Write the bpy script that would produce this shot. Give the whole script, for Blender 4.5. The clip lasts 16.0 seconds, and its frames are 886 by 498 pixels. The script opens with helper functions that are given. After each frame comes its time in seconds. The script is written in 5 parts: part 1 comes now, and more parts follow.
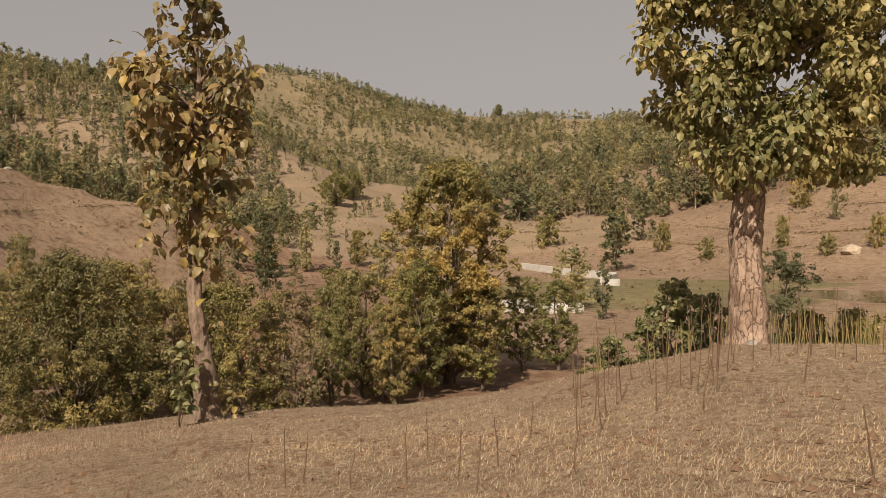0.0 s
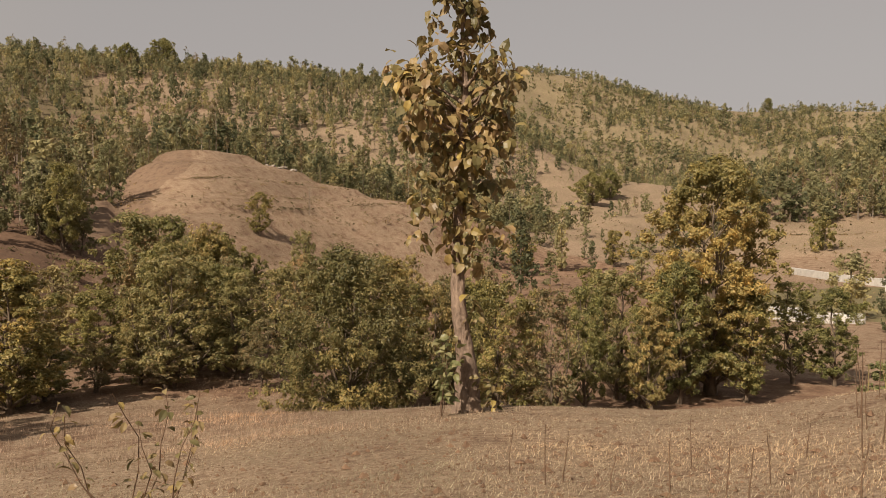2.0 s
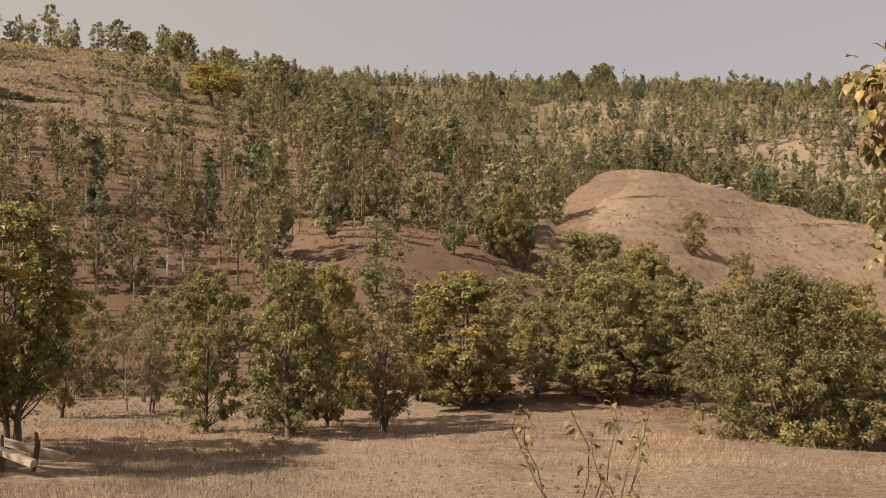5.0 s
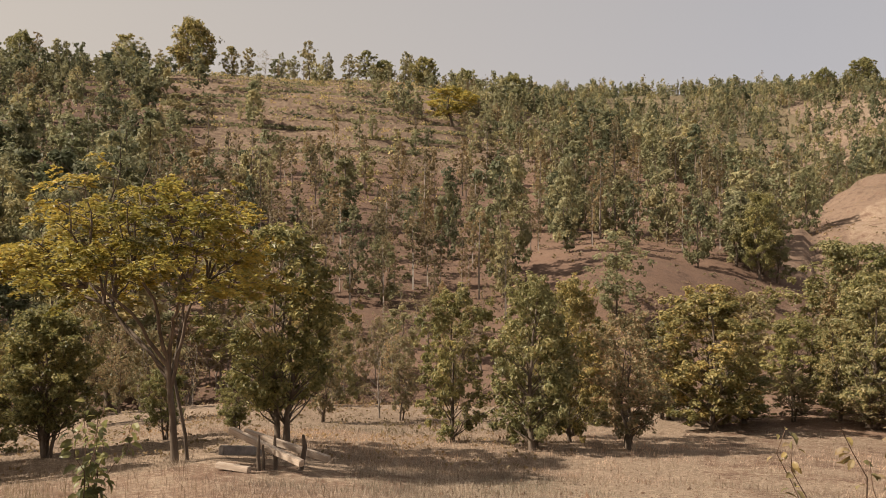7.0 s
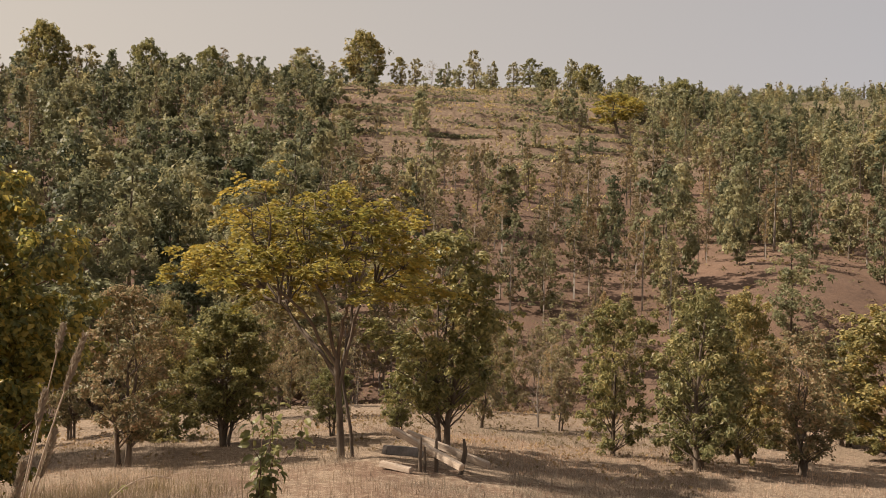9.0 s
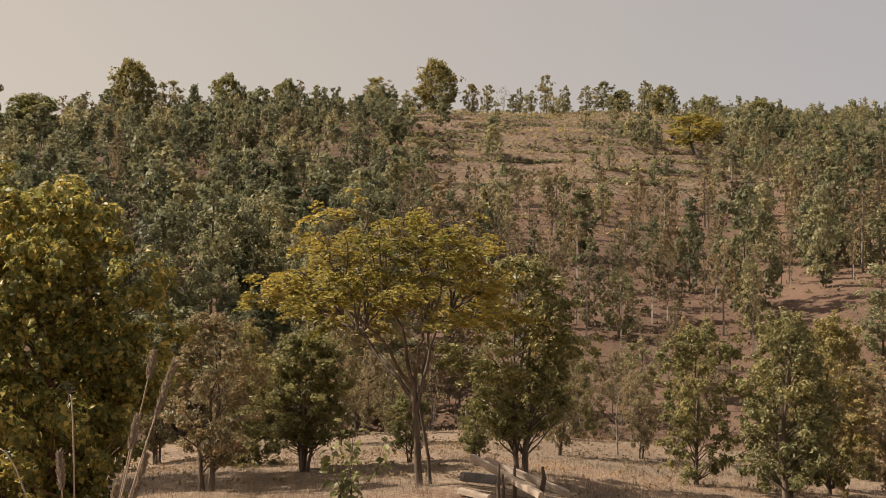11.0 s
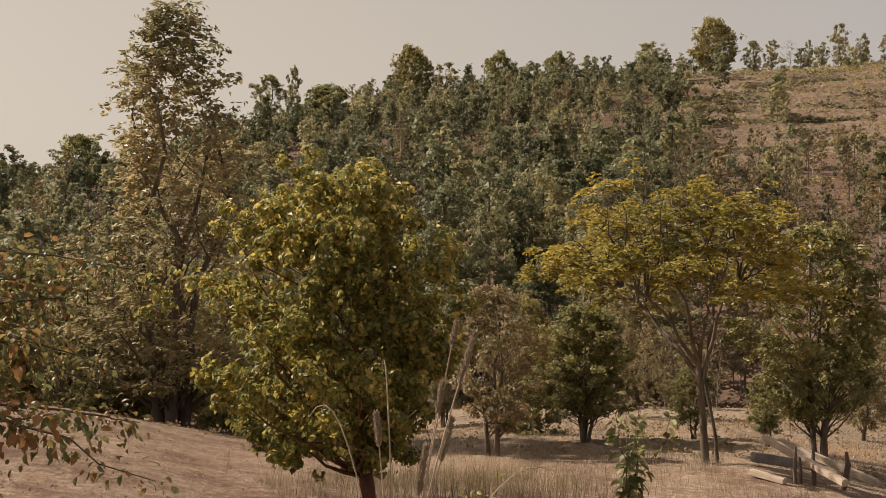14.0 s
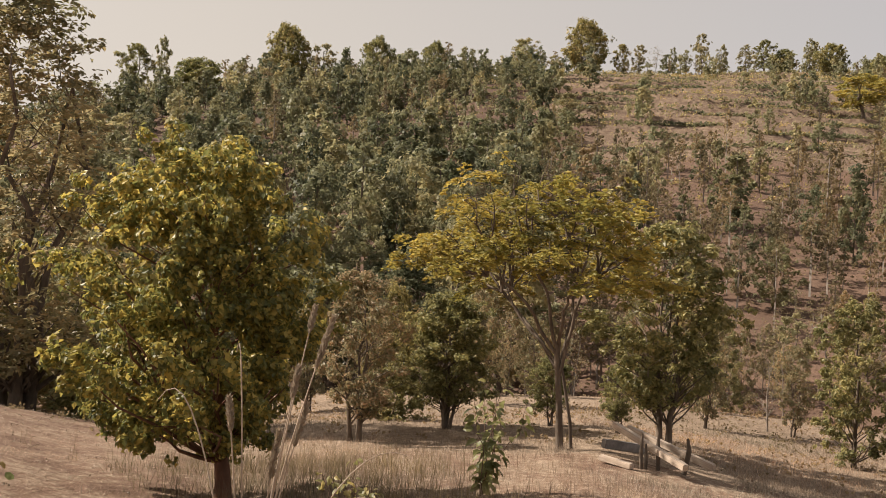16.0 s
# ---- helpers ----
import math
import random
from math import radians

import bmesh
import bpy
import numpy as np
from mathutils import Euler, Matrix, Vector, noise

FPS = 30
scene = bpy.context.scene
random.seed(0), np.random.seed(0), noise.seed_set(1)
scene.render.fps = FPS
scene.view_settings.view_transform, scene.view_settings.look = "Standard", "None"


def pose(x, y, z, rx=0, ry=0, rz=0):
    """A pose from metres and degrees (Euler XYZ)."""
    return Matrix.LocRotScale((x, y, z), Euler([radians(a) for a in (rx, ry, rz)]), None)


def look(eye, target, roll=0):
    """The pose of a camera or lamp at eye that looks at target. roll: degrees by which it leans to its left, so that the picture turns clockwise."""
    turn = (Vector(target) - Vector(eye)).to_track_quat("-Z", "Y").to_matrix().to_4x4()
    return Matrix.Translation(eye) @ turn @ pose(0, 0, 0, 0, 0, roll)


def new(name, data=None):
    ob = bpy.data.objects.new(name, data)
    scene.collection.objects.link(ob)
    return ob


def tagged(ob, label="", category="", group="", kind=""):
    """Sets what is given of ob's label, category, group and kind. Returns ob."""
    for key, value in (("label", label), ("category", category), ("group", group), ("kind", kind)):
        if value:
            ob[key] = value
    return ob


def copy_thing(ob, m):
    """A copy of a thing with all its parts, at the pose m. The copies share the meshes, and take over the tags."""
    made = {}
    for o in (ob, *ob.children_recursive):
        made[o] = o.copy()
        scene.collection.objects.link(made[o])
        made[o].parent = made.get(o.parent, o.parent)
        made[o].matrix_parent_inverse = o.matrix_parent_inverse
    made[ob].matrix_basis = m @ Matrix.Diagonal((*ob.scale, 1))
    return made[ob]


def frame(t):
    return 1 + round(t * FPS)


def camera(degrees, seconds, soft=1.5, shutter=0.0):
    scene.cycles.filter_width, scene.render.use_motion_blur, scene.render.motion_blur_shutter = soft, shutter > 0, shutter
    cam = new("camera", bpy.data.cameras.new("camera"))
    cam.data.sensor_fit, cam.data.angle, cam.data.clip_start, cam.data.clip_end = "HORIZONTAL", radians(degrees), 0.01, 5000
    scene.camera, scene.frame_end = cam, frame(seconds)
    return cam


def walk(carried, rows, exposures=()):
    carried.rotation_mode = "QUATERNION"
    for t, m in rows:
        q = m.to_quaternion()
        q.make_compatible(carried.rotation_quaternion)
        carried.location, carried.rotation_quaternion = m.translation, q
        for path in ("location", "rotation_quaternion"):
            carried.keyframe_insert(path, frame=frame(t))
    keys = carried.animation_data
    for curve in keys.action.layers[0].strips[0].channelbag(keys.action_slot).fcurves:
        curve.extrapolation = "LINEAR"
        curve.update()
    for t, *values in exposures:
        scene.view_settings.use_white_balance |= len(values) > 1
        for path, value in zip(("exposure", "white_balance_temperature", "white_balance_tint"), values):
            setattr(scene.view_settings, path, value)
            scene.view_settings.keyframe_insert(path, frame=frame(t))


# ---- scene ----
cam = camera(54.4, 16.0, soft=0.75)
# seconds, yaw, pitch, roll; the phone is held an arm's length before a body that turns on its spot
ROWS = [
    (0, 0.01, -2.07, 0.75),
    (0.5, 3.81, -1.92, 0.92),
    (1, 7.35, -1.81, 0.33),
    (1.5, 11.45, -1.36, -0.20),
    (2, 16.83, -1.95, 0.25),
    (2.5, 20.52, -2.09, -0.35),
    (3, 25.36, -1.54, -0.90),
    (3.5, 29.37, -1.75, -0.94),
    (4, 34.78, -1.48, -0.73),
    (4.5, 40.28, -0.98, -0.72),
    (7, 60.62, 0.04, 0.06),
    (7.5, 65.05, 0.96, 0.12),
    (8, 68.17, 0.54, -0.25),
    (10.5, 74.35, 1.71, -1.24),
    (11, 76.19, 2.07, -0.63),
    (11.5, 78.73, 2.42, 0.21),
    (12, 83.02, 1.96, 0.85),
    (12.5, 86.06, 1.90, 1.01),
    (13, 89.21, 1.86, 0.83),
    (13.5, 91.54, 1.64, 0.46),
    (14, 94.17, 0.13, 0.04),
    (14.5, 95.72, -1.19, -0.98),
    (15, 96.00, -1.57, -1.31),
    (15.5, 91.13, -0.84, -1.79),
    (16, 85.63, -0.62, -2.19),
]
ARM, EYE_UP = 0.35, 1.6


def held(yaw, pitch, roll):
    a = radians(yaw)
    return pose(-ARM * math.sin(a), ARM * math.cos(a), EYE_UP, pitch, 0, yaw) @ pose(0, 0, 0, 90, roll, 0)


walk(cam, [(t, held(yaw, pitch, roll)) for t, yaw, pitch, roll in ROWS], [(0, 0.3, 6800, 10), (3.5, 0.5, 6680, 10), (7, 0.74, 6240, 10), (10.5, 0.68, 6280, 10), (12.5, 0.52, 6240, 10), (14.5, 0.63, 6360, 10), (16, 0.87, 6080, 10)])

# ---- light: a low hazy sun to the left, behind the last view ----
SUN_AZ, SUN_UP = 161.0, 42.0
world = bpy.data.worlds.new("sky")
scene.world = world
world.use_nodes = True
wn, wl = world.node_tree.nodes, world.node_tree.links
wn.clear()
sky = wn.new("ShaderNodeTexSky")
sky.sky_type, sky.sun_disc = "NISHITA", False
sky.sun_elevation, sky.sun_rotation = radians(SUN_UP), radians(-SUN_AZ)
sky.dust_density, sky.air_density, sky.ozone_density = 1.5, 1.0, 1.0
grey = wn.new("ShaderNodeHueSaturation")
grey.inputs["Saturation"].default_value = 0.22
warm = wn.new("ShaderNodeMixRGB")
warm.blend_type, warm.inputs["Fac"].default_value = "MULTIPLY", 1.0
warm.inputs["Color2"].default_value = (1.0, 0.925, 0.875, 1)
back = wn.new("ShaderNodeBackground")
back.inputs["Strength"].default_value = 0.085
wout = wn.new("ShaderNodeOutputWorld")
wl.new(sky.outputs[0], grey.inputs["Color"])
haze = wn.new("ShaderNodeMixRGB")
haze.inputs["Fac"].default_value, haze.inputs["Color2"].default_value = 0.76, (3.66, 3.66, 3.7, 1)
wl.new(grey.outputs[0], haze.inputs["Color1"])
wl.new(haze.outputs[0], warm.inputs["Color1"])
way = wn.new("ShaderNodeTexCoord")
side = wn.new("ShaderNodeVectorMath")
side.operation = "DOT_PRODUCT"
side.inputs[1].default_value = (-math.sin(radians(135)), math.cos(radians(135)), 0)
share = wn.new("ShaderNodeMapRange")
share.inputs["From Min"].default_value, share.inputs["From Max"].default_value = -0.1, 0.8
tint = wn.new("ShaderNodeMixRGB")
tint.inputs["Color1"].default_value, tint.inputs["Color2"].default_value = (0.915, 0.925, 0.95, 1), (1.17, 1.075, 0.92, 1)
both = wn.new("ShaderNodeMixRGB")
both.blend_type, both.inputs["Fac"].default_value = "MULTIPLY", 1.0
wl.new(way.outputs["Generated"], side.inputs[0])
wl.new(side.outputs["Value"], share.inputs["Value"])
wl.new(share.outputs[0], tint.inputs["Fac"])
wl.new(warm.outputs[0], both.inputs["Color1"])
wl.new(tint.outputs[0], both.inputs["Color2"])
wl.new(both.outputs[0], back.inputs["Color"])
wl.new(back.outputs[0], wout.inputs[0])
lamp = bpy.data.lights.new("sun", "SUN")
lamp.energy, lamp.angle, lamp.color = 5.0, radians(1.0), (1.0, 0.87, 0.72)
sun = new("sun", lamp)
sa, se = radians(SUN_AZ), radians(SUN_UP)
sun.matrix_world = look((-math.sin(sa) * 100 * math.cos(se), math.cos(sa) * 100 * math.cos(se), 100 * math.sin(se)), (0, 0, 0))


# ---- materials ----
def material(name):
    m = bpy.data.materials.new(name)
    m.use_nodes = True
    m.node_tree.nodes.clear()
    return m, m.node_tree.nodes, m.node_tree.links


def ramp(nodes, stops):
    r = nodes.new("ShaderNodeValToRGB")
    e = r.color_ramp.elements
    while len(e) < len(stops):
        e.new(0.5)
    for el, (p, c) in zip(e, stops):
        el.position, el.color = p, (*c, 1)
    return r


def mixed(nodes, links, fac, a, b, blend="MIX"):
    n = nodes.new("ShaderNodeMixRGB")
    n.blend_type = blend
    for key, v in (("Fac", fac), ("Color1", a), ("Color2", b)):
        if hasattr(v, "links"):
            links.new(v, n.inputs[key])
        else:
            n.inputs[key].default_value = v if key == "Fac" else (*v, 1)
    return n.outputs[0]


def noise_of(nodes, links, where, scale, detail=5.0, roughness=0.6, stretch=None):
    n = nodes.new("ShaderNodeTexNoise")
    n.inputs["Scale"].default_value, n.inputs["Detail"].default_value, n.inputs["Roughness"].default_value = scale, detail, roughness
    if stretch:
        mp = nodes.new("ShaderNodeMapping")
        mp.inputs["Scale"].default_value = stretch
        links.new(where, mp.inputs[0])
        where = mp.outputs[0]
    links.new(where, n.inputs["Vector"])
    return n.outputs["Fac"]


def finish(nodes, links, colour, rough, bump=None, strength=0.3, distance=0.02, thin=0.0, spec=0.3):
    p = nodes.new("ShaderNodeBsdfPrincipled")
    p.inputs["Roughness"].default_value = rough
    p.inputs["Specular IOR Level"].default_value = spec
    if hasattr(colour, "links"):
        links.new(colour, p.inputs["Base Color"])
    else:
        p.inputs["Base Color"].default_value = (*colour, 1)
    if bump is not None:
        b = nodes.new("ShaderNodeBump")
        b.inputs["Strength"].default_value, b.inputs["Distance"].default_value = strength, distance
        links.new(bump, b.inputs["Height"])
        links.new(b.outputs[0], p.inputs["Normal"])
    out = nodes.new("ShaderNodeOutputMaterial")
    if thin:
        tr = nodes.new("ShaderNodeBsdfTranslucent")
        if hasattr(colour, "links"):
            links.new(colour, tr.inputs[0])
        else:
            tr.inputs[0].default_value = (*colour, 1)
        mx = nodes.new("ShaderNodeMixShader")
        mx.inputs[0].default_value = thin
        links.new(p.outputs[0], mx.inputs[1])
        links.new(tr.outputs[0], mx.inputs[2])
        links.new(mx.outputs[0], out.inputs[0])
    else:
        links.new(p.outputs[0], out.inputs[0])


def leaf_material(name, colours, thin=0.45, spec=0.4, rough=0.45):
    """Leaves: each one takes its own tint, each tree its own shade."""
    m, n, l = material(name)
    g = n.new("ShaderNodeNewGeometry")
    k = len(colours)
    r = ramp(n, [(i / max(k - 1, 1), c) for i, c in enumerate(colours)])
    l.new(g.outputs["Random Per Island"], r.inputs[0])
    tc = n.new("ShaderNodeTexCoord")
    patch = noise_of(n, l, tc.outputs["Object"], 0.9, 3.0)
    pr = ramp(n, [(0.3, (0.78, 0.78, 0.78)), (0.7, (1.2, 1.18, 1.1))])
    l.new(patch, pr.inputs[0])
    c = mixed(n, l, 1.0, r.outputs[0], pr.outputs[0], "MULTIPLY")
    stand = ramp(n, [(0.36, (0.66, 0.72, 0.7)), (0.5, (1, 1, 1)), (0.64, (1.36, 1.26, 1.15))])
    l.new(noise_of(n, l, tc.outputs["Object"], 0.14, 2.0), stand.inputs[0])
    c = mixed(n, l, 1.0, c, stand.outputs[0], "MULTIPLY")
    oi = n.new("ShaderNodeObjectInfo")
    orr = ramp(n, [(0.0, (0.8, 0.84, 0.8)), (0.5, (1.0, 1.0, 1.0)), (1.0, (1.22, 1.1, 1.0))])
    l.new(oi.outputs["Random"], orr.inputs[0])
    c = mixed(n, l, 1.0, c, orr.outputs[0], "MULTIPLY")
    finish(n, l, c, rough, thin=thin, spec=spec)
    return m


def plain_material(name, dark, light, scale=6.0, rough=0.8, stretch=None, strength=0.5, distance=0.02, detail=6.0, spec=0.25):
    m, n, l = material(name)
    tc = n.new("ShaderNodeTexCoord")
    a = noise_of(n, l, tc.outputs["Object"], scale, detail, 0.65, stretch)
    b = noise_of(n, l, tc.outputs["Object"], scale * 0.17, 3.0)
    r = ramp(n, [(0.28, dark), (0.72, light)])
    l.new(a, r.inputs[0])
    r2 = ramp(n, [(0.3, (0.8, 0.8, 0.8)), (0.7, (1.12, 1.1, 1.06))])
    l.new(b, r2.inputs[0])
    finish(n, l, mixed(n, l, 1.0, r.outputs[0], r2.outputs[0], "MULTIPLY"), rough, a, strength, distance, spec=spec)
    return m


GREEN = leaf_material("green_leaves", [(0.166, 0.158, 0.0629), (0.245, 0.223, 0.0891), (0.342, 0.298, 0.12), (0.469, 0.376, 0.161)])
DEEP = leaf_material("deep_green_leaves", [(0.151, 0.152, 0.0603), (0.228, 0.217, 0.0859), (0.322, 0.294, 0.117), (0.44, 0.374, 0.155)])
OLIVE = leaf_material("olive_leaves", [(0.204, 0.193, 0.0852), (0.301, 0.271, 0.122), (0.408, 0.345, 0.162), (0.512, 0.405, 0.198)])
RUST = leaf_material("rusty_leaves", [(0.198, 0.186, 0.0956), (0.285, 0.246, 0.133), (0.384, 0.288, 0.163), (0.465, 0.315, 0.183)])
GOLD = leaf_material("golden_leaves", [(0.31, 0.265, 0.075), (0.43, 0.345, 0.09), (0.55, 0.42, 0.1), (0.61, 0.43, 0.1)], thin=0.5)
# far woods: distance haze is put into these leaf colours, greyer than near leaves
HAZED_DARK = leaf_material("dark_hazed_leaves", [(0.142, 0.146, 0.0825), (0.176, 0.175, 0.0988), (0.218, 0.208, 0.119)], spec=0.25, rough=0.55)
HAZED_OLIVE = leaf_material("olive_hazed_leaves", [(0.26, 0.247, 0.136), (0.324, 0.297, 0.165), (0.388, 0.347, 0.198)], spec=0.25, rough=0.55)
# the brown one also serves dry scrub and grass close by
BROWN = leaf_material("brown_hazed_leaves", [(0.188, 0.147, 0.0862), (0.249, 0.191, 0.11), (0.301, 0.223, 0.132)], spec=0.25, rough=0.55)
BLOSSOM = leaf_material("olive_gold_leaves", [(0.24, 0.222, 0.0935), (0.334, 0.291, 0.122), (0.426, 0.351, 0.148), (0.486, 0.378, 0.159)])
TEAK_DRY = leaf_material("withering_teak_leaves", [(0.124, 0.11, 0.0478), (0.185, 0.154, 0.0655), (0.246, 0.194, 0.0857), (0.32, 0.238, 0.114), (0.352, 0.255, 0.128), (0.264, 0.176, 0.0968), (0.44, 0.326, 0.106)], thin=0.3)
TEAK_GREEN = leaf_material("large_green_leaves", [(0.117, 0.132, 0.0554), (0.191, 0.192, 0.0832), (0.273, 0.258, 0.121), (0.364, 0.336, 0.176)], thin=0.35)
# the two brightest yellows are sun highlights painted as leaf tints
SUNNY = leaf_material("sunlit_yellow_green_leaves", [(0.15, 0.155, 0.055), (0.225, 0.222, 0.07), (0.35, 0.305, 0.085), (0.5, 0.4, 0.11), (0.7, 0.52, 0.13)], thin=0.5)
AUTUMN = leaf_material("turning_leaves", [(0.12, 0.132, 0.055), (0.17, 0.172, 0.07), (0.24, 0.215, 0.09), (0.33, 0.25, 0.085), (0.38, 0.2, 0.075), (0.26, 0.14, 0.07)])
BUSHY = leaf_material("olive_bush_leaves", [(0.125, 0.122, 0.053), (0.185, 0.173, 0.073), (0.25, 0.22, 0.098), (0.34, 0.275, 0.13)])
WISPY = leaf_material("dusty_olive_brown_leaves", [(0.22, 0.195, 0.105), (0.3, 0.26, 0.14), (0.39, 0.315, 0.165), (0.47, 0.355, 0.18)], thin=0.5)
STRAW = leaf_material("straw", [(0.232, 0.16, 0.111), (0.35, 0.258, 0.183), (0.465, 0.367, 0.272), (0.582, 0.475, 0.368)], thin=0.15, spec=0.2, rough=0.65)
GRASS = leaf_material("dry_grass", [(0.216, 0.153, 0.111), (0.309, 0.227, 0.17), (0.392, 0.3, 0.234), (0.515, 0.41, 0.34)], thin=0.25, spec=0.2, rough=0.65)
PLUME = leaf_material("seed_plume", [(0.468, 0.342, 0.259), (0.552, 0.426, 0.336), (0.629, 0.502, 0.406)], thin=0.3)
BARK = plain_material("bark", (0.07, 0.052, 0.038), (0.2, 0.155, 0.115), 7.0, 0.85, (1, 1, 0.25), 0.8, 0.04)


def plate_bark(name, crack, dark, light, size):
    """Bark broken into long plates with dark cracks between them."""
    m, n, l = material(name)
    tc = n.new("ShaderNodeTexCoord")
    wob = noise_of(n, l, tc.outputs["Object"], 4.0, 4.0)
    mp = n.new("ShaderNodeMapping")
    mp.inputs["Scale"].default_value = (1, 1, 0.3)
    l.new(mixed(n, l, 0.3, tc.outputs["Object"], wob, "ADD"), mp.inputs[0])
    vo = n.new("ShaderNodeTexVoronoi")
    vo.feature = "DISTANCE_TO_EDGE"
    vo.inputs["Scale"].default_value = size
    l.new(mp.outputs[0], vo.inputs["Vector"])
    fine = noise_of(n, l, tc.outputs["Object"], 16.0, 6.0, 0.7, (1, 1, 0.5))
    r = ramp(n, [(0.3, dark), (0.68, light)])
    l.new(fine, r.inputs[0])
    cr = ramp(n, [(0.0, (0, 0, 0)), (0.06, (1, 1, 1))])
    l.new(vo.outputs["Distance"], cr.inputs[0])
    big = noise_of(n, l, tc.outputs["Object"], 1.3, 3.0)
    br = ramp(n, [(0.35, (0.62, 0.56, 0.52)), (0.65, (1.1, 1.08, 1.06))])
    l.new(big, br.inputs[0])
    col = mixed(n, l, 1.0, mixed(n, l, cr.outputs[0], crack, r.outputs[0]), br.outputs[0], "MULTIPLY")
    finish(n, l, col, 0.85, mixed(n, l, 0.5, cr.outputs[0], fine), 1.0, 0.05, spec=0.2)
    return m


PALE_BARK = plate_bark("pale_flaking_bark", (0.23, 0.155, 0.115), (0.24, 0.165, 0.125), (0.52, 0.41, 0.33), 7.0)
ROUGH_BARK = plain_material("rough_grey_bark", (0.075, 0.05, 0.037), (0.36, 0.27, 0.21), 8.0, 0.85, (1, 1, 0.45), 1.0, 0.08)
RED_BARK = plain_material("reddish_bark", (0.1, 0.05, 0.03), (0.2, 0.1, 0.06), 9.0, 0.85, (1, 1, 0.3), 0.7, 0.03)
GREY_BARK = plain_material("grey_bark", (0.16, 0.13, 0.105), (0.34, 0.29, 0.245), 9.0, 0.85, (1, 1, 0.3), 0.6, 0.02)
STALK = plain_material("dry_stalk", (0.09, 0.055, 0.036), (0.2, 0.13, 0.085), 14.0, 0.8)
REED = plain_material("yellowing_stalk", (0.2, 0.165, 0.07), (0.32, 0.25, 0.115), 12.0, 0.75)
TIMBER = plain_material("weathered_timber", (0.33, 0.255, 0.19), (0.57, 0.465, 0.37), 6.0, 0.75, (0.35, 4, 4), 0.5, 0.01)
LIME = plain_material("whitewashed_wall", (0.42, 0.4, 0.38), (0.6, 0.59, 0.57), 1.6, 0.8, None, 0.2, 0.02)
CLOD = plain_material("earth_clod", (0.1, 0.06, 0.04), (0.22, 0.14, 0.09), 5.0, 0.95, None, 0.9, 0.04)
STONE = plain_material("grey_stone", (0.16, 0.14, 0.12), (0.34, 0.3, 0.27), 6.0, 0.85, None, 0.6, 0.02)


def ground_material():
    """Dry earth with straw; the share of bare red soil, stubble and green crop comes from the kind of land."""
    m, n, l = material("dry_ground")
    geo = n.new("ShaderNodeNewGeometry")
    pos = geo.outputs["Position"]
    fine, mid, wide = (noise_of(n, l, pos, s, 6.0, 0.65) for s in (7.0, 0.9, 0.06))
    grain = noise_of(n, l, pos, 34.0, 6.0, 0.75)
    earth = ramp(n, [(0.3, (0.135, 0.084, 0.058)), (0.7, (0.27, 0.177, 0.123))])
    l.new(mid, earth.inputs[0])
    straw = ramp(n, [(0.3, (0.165, 0.118, 0.082)), (0.7, (0.37, 0.284, 0.204))])
    l.new(fine, straw.inputs[0])
    crop = ramp(n, [(0.3, (0.115, 0.108, 0.055)), (0.7, (0.215, 0.19, 0.105))])
    l.new(mid, crop.inputs[0])
    land = n.new("ShaderNodeAttribute")
    land.attribute_name = "land"
    sep = n.new("ShaderNodeSeparateColor")
    l.new(land.outputs["Color"], sep.inputs[0])

    def edge(fac, a, b):
        ad = n.new("ShaderNodeMath")
        ad.operation = "ADD"
        l.new(fac, ad.inputs[0])
        l.new(a, ad.inputs[1])
        r = ramp(n, [(b - 0.12, (0, 0, 0)), (b + 0.12, (1, 1, 1))])
        l.new(ad.outputs[0], r.inputs[0])
        return r.outputs[0]

    half = n.new("ShaderNodeMath")
    half.operation = "MULTIPLY_ADD"
    half.inputs[1].default_value, half.inputs[2].default_value = 0.5, 0.0
    blend = n.new("ShaderNodeMath")
    blend.operation = "ADD"
    l.new(fine, blend.inputs[0])
    l.new(mid, blend.inputs[1])
    l.new(blend.outputs[0], half.inputs[0])
    col = mixed(n, l, edge(half.outputs[0], sep.outputs[0], 1.0), earth.outputs[0], straw.outputs[0])
    col = mixed(n, l, edge(half.outputs[0], sep.outputs[1], 1.0), col, crop.outputs[0])
    litter = ramp(n, [(0.3, (0.085, 0.055, 0.04)), (0.7, (0.175, 0.115, 0.083))])
    l.new(fine, litter.inputs[0])
    col = mixed(n, l, edge(half.outputs[0], sep.outputs[2], 1.0), col, litter.outputs[0])
    tone = ramp(n, [(0.3, (0.78, 0.77, 0.76)), (0.7, (1.15, 1.14, 1.12))])
    l.new(wide, tone.inputs[0])
    col = mixed(n, l, 1.0, col, tone.outputs[0], "MULTIPLY")
    speck = ramp(n, [(0.36, (0.5, 0.47, 0.45)), (0.6, (1.2, 1.2, 1.2))])
    l.new(grain, speck.inputs[0])
    col = mixed(n, l, 0.8, col, speck.outputs[0], "MULTIPLY")
    lump = mixed(n, l, 0.5, fine, noise_of(n, l, pos, 0.35, 5.0, 0.7))
    finish(n, l, col, 0.95, lump, 0.8, 0.16, spec=0.1)
    return m


GROUND = ground_material()


